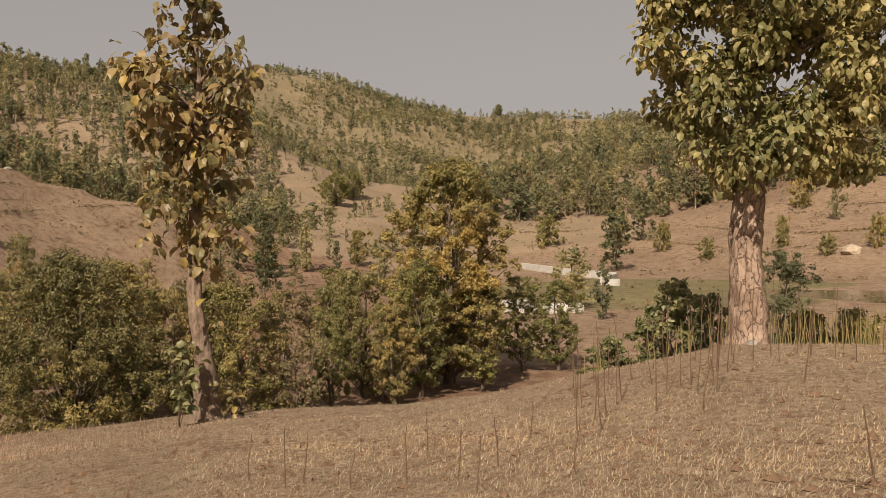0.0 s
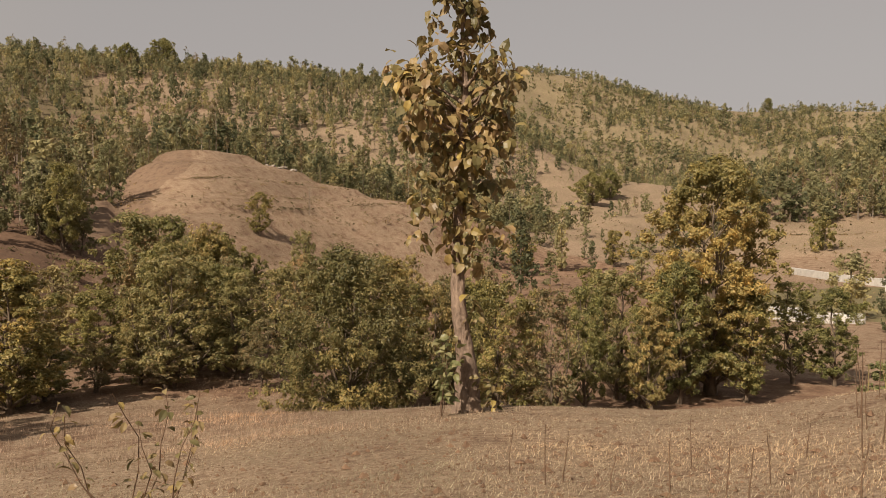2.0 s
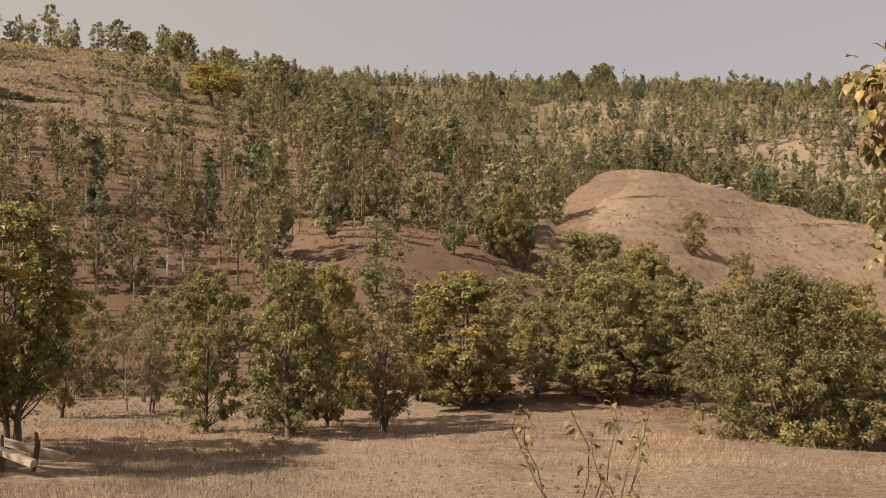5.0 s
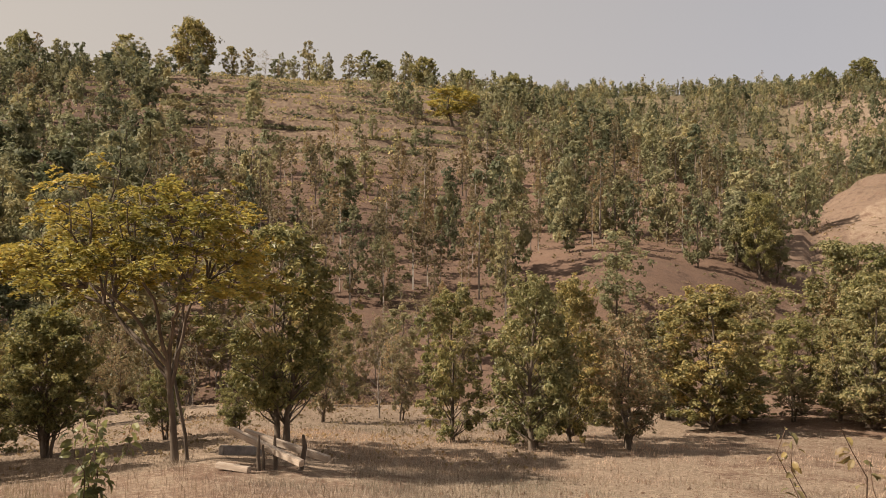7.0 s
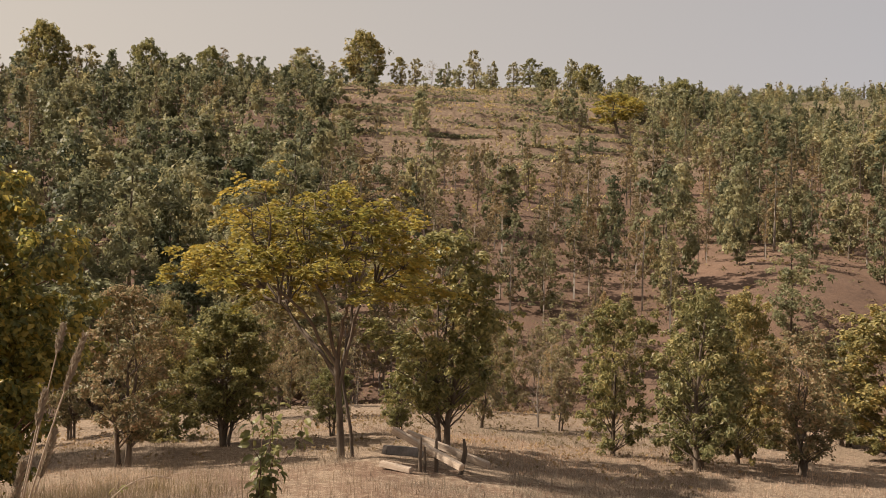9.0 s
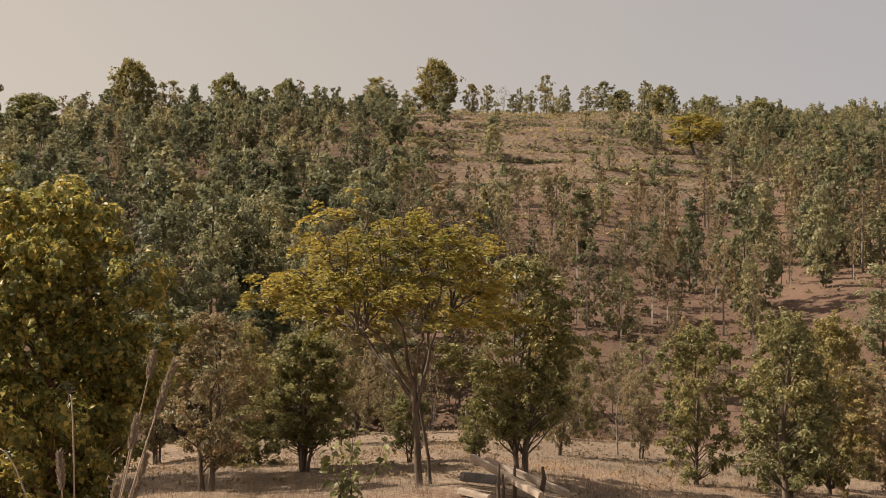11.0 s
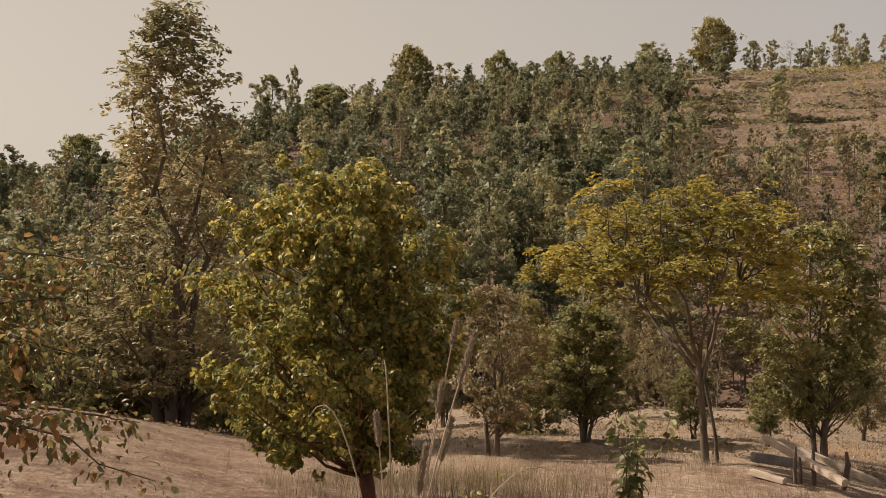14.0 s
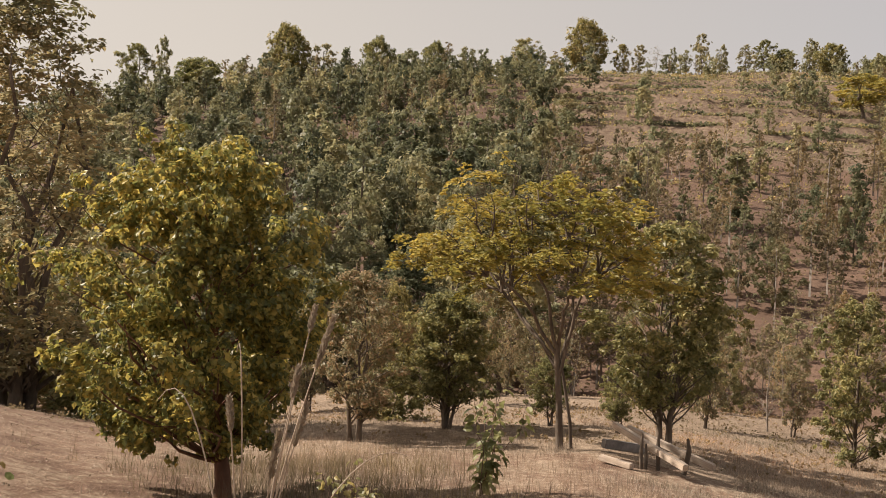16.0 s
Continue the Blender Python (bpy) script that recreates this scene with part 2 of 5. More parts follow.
# ---- tools for shapes ----
def mesh_of(name, verts, faces, mat, smooth_faces=False):
    """A mesh from arrays: verts (n, 3), faces (m, 3 or 4)."""
    me = bpy.data.meshes.new(name)
    verts, faces = np.asarray(verts, np.float32), np.asarray(faces, np.int32)
    k = faces.shape[1]
    me.vertices.add(len(verts))
    me.vertices.foreach_set("co", verts.ravel())
    me.loops.add(faces.size)
    me.loops.foreach_set("vertex_index", faces.ravel())
    me.polygons.add(len(faces))
    me.polygons.foreach_set("loop_start", np.arange(0, faces.size, k, dtype=np.int32))
    me.polygons.foreach_set("use_smooth", np.full(len(faces), smooth_faces))
    me.update(calc_edges=True)
    me.materials.append(mat)
    return me


def joined(pieces):
    """Several (verts, faces) of one face size as one."""
    vs, fs, n = [], [], 0
    for v, f in pieces:
        vs.append(v)
        fs.append(np.asarray(f) + n)
        n += len(v)
    return np.concatenate(vs), np.concatenate(fs)


def tube(points, radii, sides=7):
    """A tapered round limb along points, closed at its end."""
    p, q = np.asarray(points, float), np.asarray(radii, float)
    d = np.gradient(p, axis=0)
    d /= np.linalg.norm(d, axis=1, keepdims=True) + 1e-9
    ref = np.where(np.abs(d[:, 2:3]) > 0.9, np.array([[1.0, 0, 0]]), np.array([[0, 0, 1.0]]))
    u = np.cross(d, ref)
    u /= np.linalg.norm(u, axis=1, keepdims=True) + 1e-9
    w = np.cross(d, u)
    a = np.arange(sides) * 2 * math.pi / sides
    ring = p[:, None] + q[:, None, None] * (u[:, None] * np.cos(a)[None, :, None] + w[:, None] * np.sin(a)[None, :, None])
    v = ring.reshape(-1, 3)
    i, j = np.meshgrid(np.arange(len(p) - 1), np.arange(sides), indexing="ij")
    jn = (j + 1) % sides
    f = np.stack([i * sides + j, i * sides + jn, (i + 1) * sides + jn, (i + 1) * sides + j], -1).reshape(-1, 4)
    return v, f


def bent(rng, a, b, n=6, wander=0.06):
    """Points from a to b with a natural bend."""
    a, b = np.asarray(a, float), np.asarray(b, float)
    t = np.linspace(0, 1, n)[:, None]
    size = np.linalg.norm(b - a)
    off = np.cumsum(rng.normal(0, wander * size / n ** 0.5, (n, 3)), axis=0) * np.array([1, 1, 0.4])
    off -= off[0]
    return a + (b - a) * t + off * np.sin(t * math.pi * 0.75)


LEAF = np.array([(0, 0, 0), (0.42, -0.5, 0.1), (1, 0, -0.12), (0.42, 0.5, 0.1)]), np.array([(0, 1, 2), (0, 2, 3)])
BROAD = (np.array([(0, 0, 0), (0.26, -0.46, 0.08), (0.3, 0, 0.02), (0.26, 0.46, 0.08), (0.68, -0.42, 0.0), (0.7, 0, -0.08), (0.68, 0.42, 0.0), (1, 0, -0.3)]),
         np.array([(0, 1, 2), (0, 2, 3), (1, 4, 5), (1, 5, 2), (2, 5, 6), (2, 6, 3), (4, 7, 5), (5, 7, 6)]))


SLIP = np.array([(0, 0, 0), (0.72, -0.55, 0.06), (1.0, 0.45, -0.08)]), np.array([(0, 1, 2)])


def leaves(rng, at, way, up, length, width, shape=LEAF):
    """Leaves at points, each along way with its face towards up."""
    n = len(at)
    way = way / (np.linalg.norm(way, axis=1, keepdims=True) + 1e-9)
    side = np.cross(up, way)
    side /= np.linalg.norm(side, axis=1, keepdims=True) + 1e-9
    face = np.cross(way, side)
    size = length * rng.uniform(0.6, 1.3, n)
    tv, tf = shape
    v = at[:, None] + size[:, None, None] * (way[:, None] * tv[None, :, :1] + side[:, None] * tv[None, :, 1:2] * width + face[:, None] * tv[None, :, 2:])
    f = tf[None] + (np.arange(n) * len(tv))[:, None, None]
    return v.reshape(-1, 3), f.reshape(-1, 3)


def ball(rng, n):
    d = rng.normal(size=(n, 3))
    return d / np.linalg.norm(d, axis=1, keepdims=True)


def profile(kind, v):
    """How wide the crown is at the share v of its height."""
    if kind == "column":
        return np.sin(math.pi * np.clip(v * 0.9 + 0.08, 0, 1)) ** 0.55
    if kind == "dome":
        return np.interp(v, (0, 0.12, 0.4, 0.65, 0.86, 1), (0.55, 0.82, 1.0, 0.95, 0.7, 0.35))
    if kind == "wisp":
        return np.clip(1.04 - v, 0.03, 1) ** 0.7 * np.clip(v * 3 + 0.45, 0, 1)
    if kind == "cone":
        return (1 - v) ** 0.6 * np.clip(v * 6 + 0.35, 0, 1)
    if kind == "bush":
        return np.sqrt(np.clip(1 - v ** 2.4, 0.02, 1)) * np.clip(0.75 + v, 0, 1)
    if kind == "spread":
        return np.clip(0.35 + 0.9 * v, 0, 1) * np.sqrt(np.clip(1 - np.clip(v - 0.6, 0, 1) ** 2 * 4.5, 0.03, 1))
    return np.sqrt(np.clip(1 - (2 * np.clip(v, 0, 1) - 0.95) ** 2, 0.05, 1))


def crown(rng, kind, h, w, low, n, leaf, limbs, spray=0.3, shape=LEAF, droop=0.35, wide=0.55, twigs=6):
    """The crown's leaves, in hanging sprays along rising limbs, and the limbs' tips."""
    v = (np.arange(limbs) + rng.uniform(0, 1, limbs)) / limbs
    v = v ** 1.4 if kind == "wisp" else v
    a = np.arange(limbs) * 2.39996 + rng.normal(0, 0.5, limbs)
    # the crown is a little one-sided, and some limbs are short or broken off
    side = 1 + 0.2 * np.sin(a + rng.uniform(0, 6.28)) + 0.14 * np.sin(2 * a + 9 * v + rng.uniform(0, 6.28))
    out = profile(kind, v) * w * 0.5 * side * rng.uniform(0.35, 1.05, limbs) ** 0.6
    tip = np.stack([np.cos(a) * out, np.sin(a) * out, low + (h - low) * (0.04 + 0.92 * v)], -1)
    rise = rng.uniform(0.15, 0.5, limbs) * (0.4 if kind == "spread" else 1.0)
    foot = tip * np.array([0.12, 0.12, 1]) - np.stack([0 * out, 0 * out, out * rise], -1)
    # a mass of foliage round each limb's outer half, made of smaller sprays
    rad = w * rng.uniform(0.055, 0.15, limbs) * (34 / limbs) ** 0.33
    m = limbs * twigs
    own = np.repeat(np.arange(limbs), twigs)
    u = rng.uniform(0.3, 1.05, m) ** 0.6
    c = foot[own] + (tip - foot)[own] * u[:, None] + rng.normal(0, 0.62, (m, 3)) * np.array([1, 1, 0.85]) * rad[own][:, None]
    size = rad[own] * rng.uniform(0.28, 0.62, m) * (1 + spray * rng.normal(0, 0.35, m)).clip(0.5, 1.8)
    share = size ** 1.7 * rng.uniform(0.35, 1, m)
    pick = rng.choice(m, n, p=share / share.sum())
    d = ball(rng, n)
    stray = np.where(rng.uniform(0, 1, n) < 0.1, rng.uniform(1.1, 2.0, n), 1.0)
    at = c[pick] + d * np.array([1, 1, 0.5 if kind == "spread" else 0.9]) * (size[pick] * rng.uniform(0.15, 1, n) ** 0.45 * stray)[:, None]
    at[:, 2] = np.maximum(at[:, 2], 0.02 * h)
    outward = at / np.array([w * 0.5, w * 0.5, 1]) * np.array([1, 1, 0])
    mass = (at - tip[own[pick]]) / rad[own[pick]][:, None]
    up = d * 0.7 + np.clip(mass, -1.2, 1.2) * 0.35 + outward * 0.35 + np.array([0, 0, 0.35]) + rng.normal(0, 0.3, (n, 3))
    un = up / (np.linalg.norm(up, axis=1, keepdims=True) + 1e-6)
    way = outward * 0.5 + rng.normal(0, 0.6, (n, 3)) + np.array([0, 0, -droop * 1.4])
    way = way - un * (np.sum(way * un, axis=1, keepdims=True) * 0.8)
    return leaves(rng, at, way, up, leaf, wide, shape), tip


def timber_of(rng, h, low, centres, r0, stems=1, sides=7, lean=0.03, reach=0.92, steep=0.6):
    """Trunk or trunks, and a limb to each clump."""
    bits = []
    tops = []
    for s in range(stems):
        a = s * 2.4 + rng.uniform(0, 1)
        foot = np.array([math.cos(a), math.sin(a), 0]) * r0 * (1.4 if stems > 1 else 0)
        top = np.array([math.cos(a), math.sin(a), 0]) * h * (0.07 if stems > 1 else lean) + np.array([0, 0, h * (0.72 if stems > 1 else 0.86)])
        line = bent(rng, foot - np.array([0, 0, 0.25]), top, 9, 0.05)
        t = np.linspace(0, 1, 9)
        rr = r0 * (0.75 if stems > 1 else 1) * (1.0 - 0.85 * t) + 0.006 + r0 * 0.5 * np.exp(-t * 14)
        bits.append(tube(line, rr, sides))
        tops.append(line)
    for k, c in enumerate(centres[::max(1, len(centres) // 60)]):
        line = tops[k % stems]
        hgt = np.clip(c[2] - steep * np.hypot(c[0], c[1]) - 0.08 * h, low * 0.55, h * 0.8)
        start = np.array([np.interp(hgt, line[:, 2], line[:, i]) for i in range(3)])
        thick = max(r0 * 0.34 * (1.05 - hgt / h), 0.008)
        bits.append(tube(bent(rng, start, start + (c - start) * reach, 5, 0.16), np.linspace(thick, thick * 0.2, 5), 4))
    return joined(bits)


def part(name, me, parent, label=""):
    ob = new(name, me)
    ob.parent = parent
    return tagged(ob, label) if label else ob


def thing(name, at, label, category, group="", turn=0.0, size=(1, 1, 1)):
    ob = new(name)
    ob.empty_display_size = 0.2
    ob.matrix_basis = Matrix.Translation(at) @ pose(0, 0, 0, 0, 0, turn) @ Matrix.Diagonal((*size, 1))
    return tagged(ob, label, category, group)


def tree_meshes(seed, kind, mat, h=6.0, w=3.0, low=1.2, n=4200, leaf=0.17, lumps=22, r0=0.09, stems=1, bark=None, spray=0.3, shape=LEAF, droop=0.35, wide=0.55, twigs=6):
    rng = np.random.default_rng(seed)
    (lv, lf), c = crown(rng, kind, h, w, low, n, leaf, lumps, spray, shape, droop, wide, twigs)
    tv, tf = timber_of(rng, h, low, c, r0, stems, steep=1.9 if kind == "wisp" else 0.75)
    return mesh_of("trunk", tv, tf, bark or BARK, True), mesh_of("crown", lv, lf, mat)


# ---- the land ----
AZ = (-180, -120, -60, -30, -18, -12, -4, 3, 15, 25, 36, 47, 60, 75, 90, 100, 108, 114, 123, 150, 180)
FALL = (0.6, 0.6, 0.8, 1.0, 1.15, 1.7, 2.4, 2.75, 2.75, 3.1, 3.4, 3.5, 3.4, 2.8, 3.0, 3.1, 2.6, 2.0, 1.25, 0.8, 0.6)
TERRACE = (-4, -5, -7, -8, -8, -8.2, -8.2, -8.0, -7.6, -6.9, -6.6, -6.6, -6.4, -6.0, -6.3, -7, -7, -7, -6.5, -5, -4)
HAZ = (-180, -60, -30, -12, -5, 3, 11, 20, 30, 42, 56, 66, 76, 88, 98, 107, 118, 125, 180)
FOOT = (80, 100, 115, 150, 150, 150, 140, 120, 90, 60, 50, 48, 48, 50, 52, 55, 60, 60, 80)
# the first rise behind the valley: its distance and how high its top stands over the eye's level, in degrees
AZ1 = (-180, -60, -34, -27, -20, -13, -8, -3.3, -1, 2, 6, 8, 10.5, 13, 16, 18, 21, 24, 28, 31.6, 34, 36.4, 37.6, 40, 44, 49, 54, 57, 60, 66, 76, 88, 98, 107, 118, 125, 180)
TOP1 = (400, 380, 330, 330, 330, 330, 310, 270, 245, 228, 212, 190, 172, 160, 152, 150, 150, 150, 150, 150, 150, 146, 140, 142, 165, 205, 250, 280, 300, 300, 280, 265, 260, 250, 250, 250, 400)
UP1 = (3.5, 5, 5.0, 5.0, 5.0, 4.5, 3.3, 2.2, 1.2, 0.6, 0.1, -0.6, -1.0, -0.6, 0.1, 0.7, 1.5, 2.2, 3.6, 4.6, 4.4, 3.1, 1.6, 2.2, 4.3, 6.8, 8.6, 9.5, 10.2, 10.9, 10.8, 10.0, 9.1, 6.8, 3.4, 3.0, 3.0)
# the wooded ridge behind it, and the far dry hills in the gap
AZ2 = (-180, -20, -8, -3, 0, 3, 6, 8, 10.5, 13, 16, 20, 24, 30, 36, 44, 50, 55, 60, 66, 100, 180)
TOP2 = (600, 480, 450, 420, 385, 375, 370, 375, 400, 440, 480, 480, 480, 480, 480, 490, 490, 480, 460, 450, 420, 600)
UP2 = (2, 3, 3, 2.4, 2.0, 2.2, 2.7, 3.5, 4.8, 6.9, 8.7, 8.8, 8.9, 9.3, 9.5, 9.8, 9.8, 9.7, 9.0, 7.5, 3, 2)
AZ3 = (-180, -40, -20, -13, -6.7, -2.6, 0.8, 5.2, 8.2, 11, 14, 20, 30, 60, 180)
UP3 = (2, 3.5, 5.0, 6.1, 6.45, 6.6, 7.1, 8.3, 9.2, 9.6, 9.5, 8.4, 7.5, 5, 2)
FAR = 880.0
VALLEY, EYE = -9.0, 1.6


def smooth(t):
    t = np.clip(t, 0, 1)
    return t * t * (3 - 2 * t)


def rough(x, y, scale, seed):
    """Soft relief between about -1 and 1, from turned sine waves of several lengths."""
    out = np.zeros_like(x)
    for k in range(6):
        a, q = 2.39996 * k + seed, (0.55 + 0.33 * k) / scale
        out = out + np.sin((x * math.cos(a) + y * math.sin(a)) * 2 * q + 1.7 * k + seed * 3.1
                           + 1.3 * np.sin((y * math.cos(a) - x * math.sin(a)) * q + seed + k)) / (1 + 0.5 * k)
    return out / 2.6


def along(az, bearings, values):
    """A table's value at a bearing, with its corners rounded."""
    return 0.5 * np.interp(az, bearings, values) + 0.25 * (np.interp(az - 1.3, bearings, values) + np.interp(az + 1.3, bearings, values))


def height(x, y):
    """The ground's height, over which the eye stands at 1.6 m: a knoll, a terrace, the valley floor and the hills beyond."""
    x, y = np.asarray(x, float), np.asarray(y, float)
    az, r = np.degrees(np.arctan2(-x, y)), np.hypot(x, y) + 1e-6
    fall, low = np.interp(az, AZ, FALL), np.interp(az, AZ, TERRACE)
    foot = np.interp(az, HAZ, FOOT)
    z = -EYE - fall * np.minimum(r, 20) / 20
    z = z + (low + EYE + fall) * smooth((r - 19) / 15)
    z = z + (VALLEY - low) * smooth((r - 34) / np.maximum(foot - 34, 12))
    # rise after rise, each with a dip behind it
    r1, r2, e1, e2, e3 = along(az, AZ1, TOP1), along(az, AZ2, TOP2), along(az, AZ1, UP1), along(az, AZ2, UP2), along(az, AZ3, UP3)
    d1, d2 = r1 + 0.24 * np.maximum(r2 - r1, 30), r2 + 0.3 * np.maximum(FAR - r2, 100)
    z1, z2, z3 = r1 * np.tan(np.radians(e1)), r2 * np.tan(np.radians(e2)), FAR * np.tan(np.radians(e3))
    zd1, zd2 = d1 * np.tan(np.radians(e1 - 0.7)), d2 * np.tan(np.radians(e2 - 0.5))
    t = np.clip((r - foot) / (r1 - foot), 0, 1)
    t2, t3 = np.clip((r - d1) / (r2 - d1), 0, 1), np.clip((r - d2) / (FAR - d2), 0, 1)

    def climb(q):
        return 0.4 * smooth(q) + 0.6 * q
    z = z + (z1 - VALLEY) * climb(t) + (zd1 - z1) * smooth((r - r1) / (d1 - r1)) + (z2 - zd1) * climb(t2)
    z = z + (zd2 - z2) * smooth((r - r2) / (d2 - r2)) + (z3 - zd2) * climb(t3)
    z = z - np.maximum(r - FAR, 0) * 0.12 * np.exp(-r / 1200)
    # gullies and spurs of the hills
    arch = np.sin(np.pi * np.clip(t, 0, 0.97)) ** 0.7 * np.where((az > 14) & (az < 38), 0.3, 1) + 1.5 * np.sin(np.pi * t2) + 3.2 * np.sin(np.pi * t3)
    z = z + rough(x, y, 38.0, 0.4) * 3.0 * arch + rough(x, y, 80.0, 1.9) * (4.5 * np.sin(np.pi * t2) + 10.0 * np.sin(np.pi * t3))
    z = z + (rough(x, y, 11.0, 2.0) * 0.5 + rough(x, y, 4.0, 1.4) * 0.22) * smooth(t * 6)
    # the bare red mound below the wooded flank, and stepped terraces on the slopes
    side = (az - 48.5) / np.where(az > 48.5, 6.5, 8.0)
    z = z + 2.9 * np.exp(-side * side - ((r - 76) / 16) ** 2)
    step = np.where((az > 54) & (az < 90), smooth((r - 150) / 40) * smooth((r * 0 + 90 - az) / 12) * smooth((az - 54) / 6), 0)
    step = np.maximum(step, 0.6 * smooth((az - 12) / 6) * smooth((40 - az) / 6) * smooth((r - 75) / 20) * smooth((190 - r) / 30))
    w = (z + rough(x, y, 30, 5.0) * 1.2) / 3.0
    z = z + step * 3.0 * 0.6 * (smooth((w - np.floor(w)) * 5 - 2.0) - (w - np.floor(w)))
    # furrows and small lumps close by
    near = np.exp(-r / 30)
    return z + EYE + near * (rough(x, y, 1.6, 1.0) * 0.07 + rough(x, y, 0.45, 3.0) * 0.02) * smooth(r / 4)


def spot(az, r, lift=0.0):
    """The place at a bearing (degrees to the left of straight ahead) and a distance, on the ground."""
    x, y = -r * math.sin(radians(az)), r * math.cos(radians(az))
    return Vector((x, y, float(height(x, y)) + lift))


def build_ground():
    az = np.concatenate([np.arange(-180, -40, 4.0), np.arange(-40, 132, 0.5), np.arange(132, 180, 4.0)])
    r = np.concatenate([np.linspace(0.02, 26, 100), np.geomspace(26.3, 950, 240), np.geomspace(990, 4500, 16)])
    A, R = np.meshgrid(np.radians(az), r, indexing="ij")
    x, y = -R * np.sin(A), R * np.cos(A)
    z = height(x, y)
    v = np.stack([x, y, z], -1).reshape(-1, 3)
    na, nr = len(az), len(r)
    i, j = np.meshgrid(np.arange(na), np.arange(nr - 1), indexing="ij")
    k = (i + 1) % na
    f = np.stack([i * nr + j, i * nr + j + 1, k * nr + j + 1, k * nr + j], -1).reshape(-1, 4)
    me = mesh_of("ground", v, f[:, ::-1], GROUND, True)
    soft_x, soft_y = rough(x, y, 16.0, 1.1), rough(x, y, 22.0, 4.4)
    deg = np.degrees(A) + 3.5 * soft_x * (R > 40)
    R = R * (1 + 0.1 * soft_y * (R > 40))
    straw = np.where(R < 21, 0.5, np.where(R < 34, 0.46, 0.36))
    straw = np.where((R > 46) & (deg > -30) & (deg < 3) & (R < 230), 0.45, straw)
    straw = np.where((deg > 16) & (deg < 40) & (R > 95) & (R < 190), 0.46, straw)
    straw = np.where((deg > 54) & (deg < 80) & (R > 150), 0.55, straw)
    straw = np.where((deg > -14) & (deg < 56) & (R > 165), 0.55, straw)
    straw = np.where((deg > 40) & (deg < 78) & (R > 46) & (R < 130), 0.25, straw)
    straw = np.where((deg > 44) & (deg < 104) & (R > 12) & (R < 44), 0.62, straw)
    straw = np.where((deg > 62) & (R < 17), 0.45, straw)
    straw = np.where((deg > 100) & (R < 24), 0.42, straw)
    crop = np.where((deg > -24) & (deg < -3) & (R > 82) & (R < 122), 0.5, 0.05)
    crop = np.where((deg > 54) & (deg < 84) & (R > 150), 0.42, crop)
    crop = np.where((deg > -14) & (deg < 54) & (R > 170), 0.37, crop)
    crop = np.where((deg > 38) & (deg < 56) & (R > 240), 0.5, crop)
    crop = np.where((deg > -14) & (deg < 22) & (R > 420), 0.44, crop)
    litter = np.where((deg > 40) & (deg < 130) & (R > 44) & (R < 150), 0.46, 0.05)
    litter = np.where((deg > 78) & (deg < 130) & (R > 44), 0.58, litter)
    litter = np.where((deg > 34) & (deg < 55) & (R > 84), 0.42, litter)
    litter = np.where((deg > 54) & (deg <= 79) & (R >= 150), 0.45, litter)
    litter = np.where((deg > -32) & (deg < -1) & (R > 215) & (R < 400), 0.4, litter)
    col = me.color_attributes.new("land", "FLOAT_COLOR", "POINT")
    data = np.zeros((len(v), 4), np.float32)
    data[:, 0], data[:, 1], data[:, 2], data[:, 3] = straw.ravel(), crop.ravel(), litter.ravel(), 1
    col.data.foreach_set("color", data.ravel())
    return tagged(new("ground", me), "dry stubble slope falling to a valley and bare brown hills", "ground", kind="structure")


build_ground()

# ---- trees: kinds, built once and then copied ----
KINDS = {}


def kind_of(name, label, seeds, **how):
    KINDS[name] = (label, [(tree_meshes(s, **how), how.get("h", 6.0), how.get("w", 3.0)) for s in seeds])


kind_of("green", "leafy green young tree on the dry terrace", (1, 2, 3), kind="column", mat=GREEN, low=0.25, leaf=0.125, lumps=62, n=11500, r0=0.07)
kind_of("deep", "dense dark green tree standing in dry grass", (4, 5, 6), kind="column", mat=DEEP, low=1.1, leaf=0.12, lumps=80, n=14000, stems=3, r0=0.075, w=3.2)
kind_of("olive", "olive green tree with thinning dusty foliage", (7, 8, 9), kind="column", mat=OLIVE, low=0.5, leaf=0.125, lumps=56, n=9500, spray=0.45)
kind_of("rust", "small tree with rusty brown withering leaves", (10, 11), kind="round", mat=RUST, low=0.7, leaf=0.13, lumps=46, n=6500, spray=0.45, r0=0.07, stems=2)
kind_of("dark", "dark green broadleaved tree in the valley", (12, 13), kind="column", mat=DEEP, low=0.6, n=10500, leaf=0.13, lumps=60)
kind_of("bush", "low green bush with dense small leaves", (14, 15), kind="bush", mat=BUSHY, low=0.05, n=46000, leaf=0.1, h=5.0, w=5.0, lumps=300, stems=3, r0=0.06)
kind_of("lowbush", "small green bush in the dry grass", (33, 34), kind="bush", mat=GREEN, low=0.03, n=5000, leaf=0.3, h=5.0, w=5.0, lumps=46, r0=0.05)
kind_of("shrub", "green bush scattered on the bare slope", (31, 32), kind="bush", mat=GREEN, low=0.1, n=2400, leaf=0.38, h=5.0, w=5.0, lumps=30, r0=0.06, twigs=4)
kind_of("round", "round dark tree standing out on the hilltop", (16, 17), kind="round", mat=DEEP, low=0.9, n=9000, leaf=0.34, h=8.0, w=6.5, r0=0.2, lumps=150, twigs=5)
kind_of("column", "slender tree on the hillside", (18, 19, 20), kind="column", mat=HAZED_OLIVE, low=0.6, n=1900, leaf=0.28, lumps=26, twigs=5)
kind_of("thin", "thin half bare tree with few leaves", (21, 22), kind="round", mat=RUST, low=1.4, n=600, leaf=0.14, lumps=26, r0=0.05, bark=GREY_BARK)
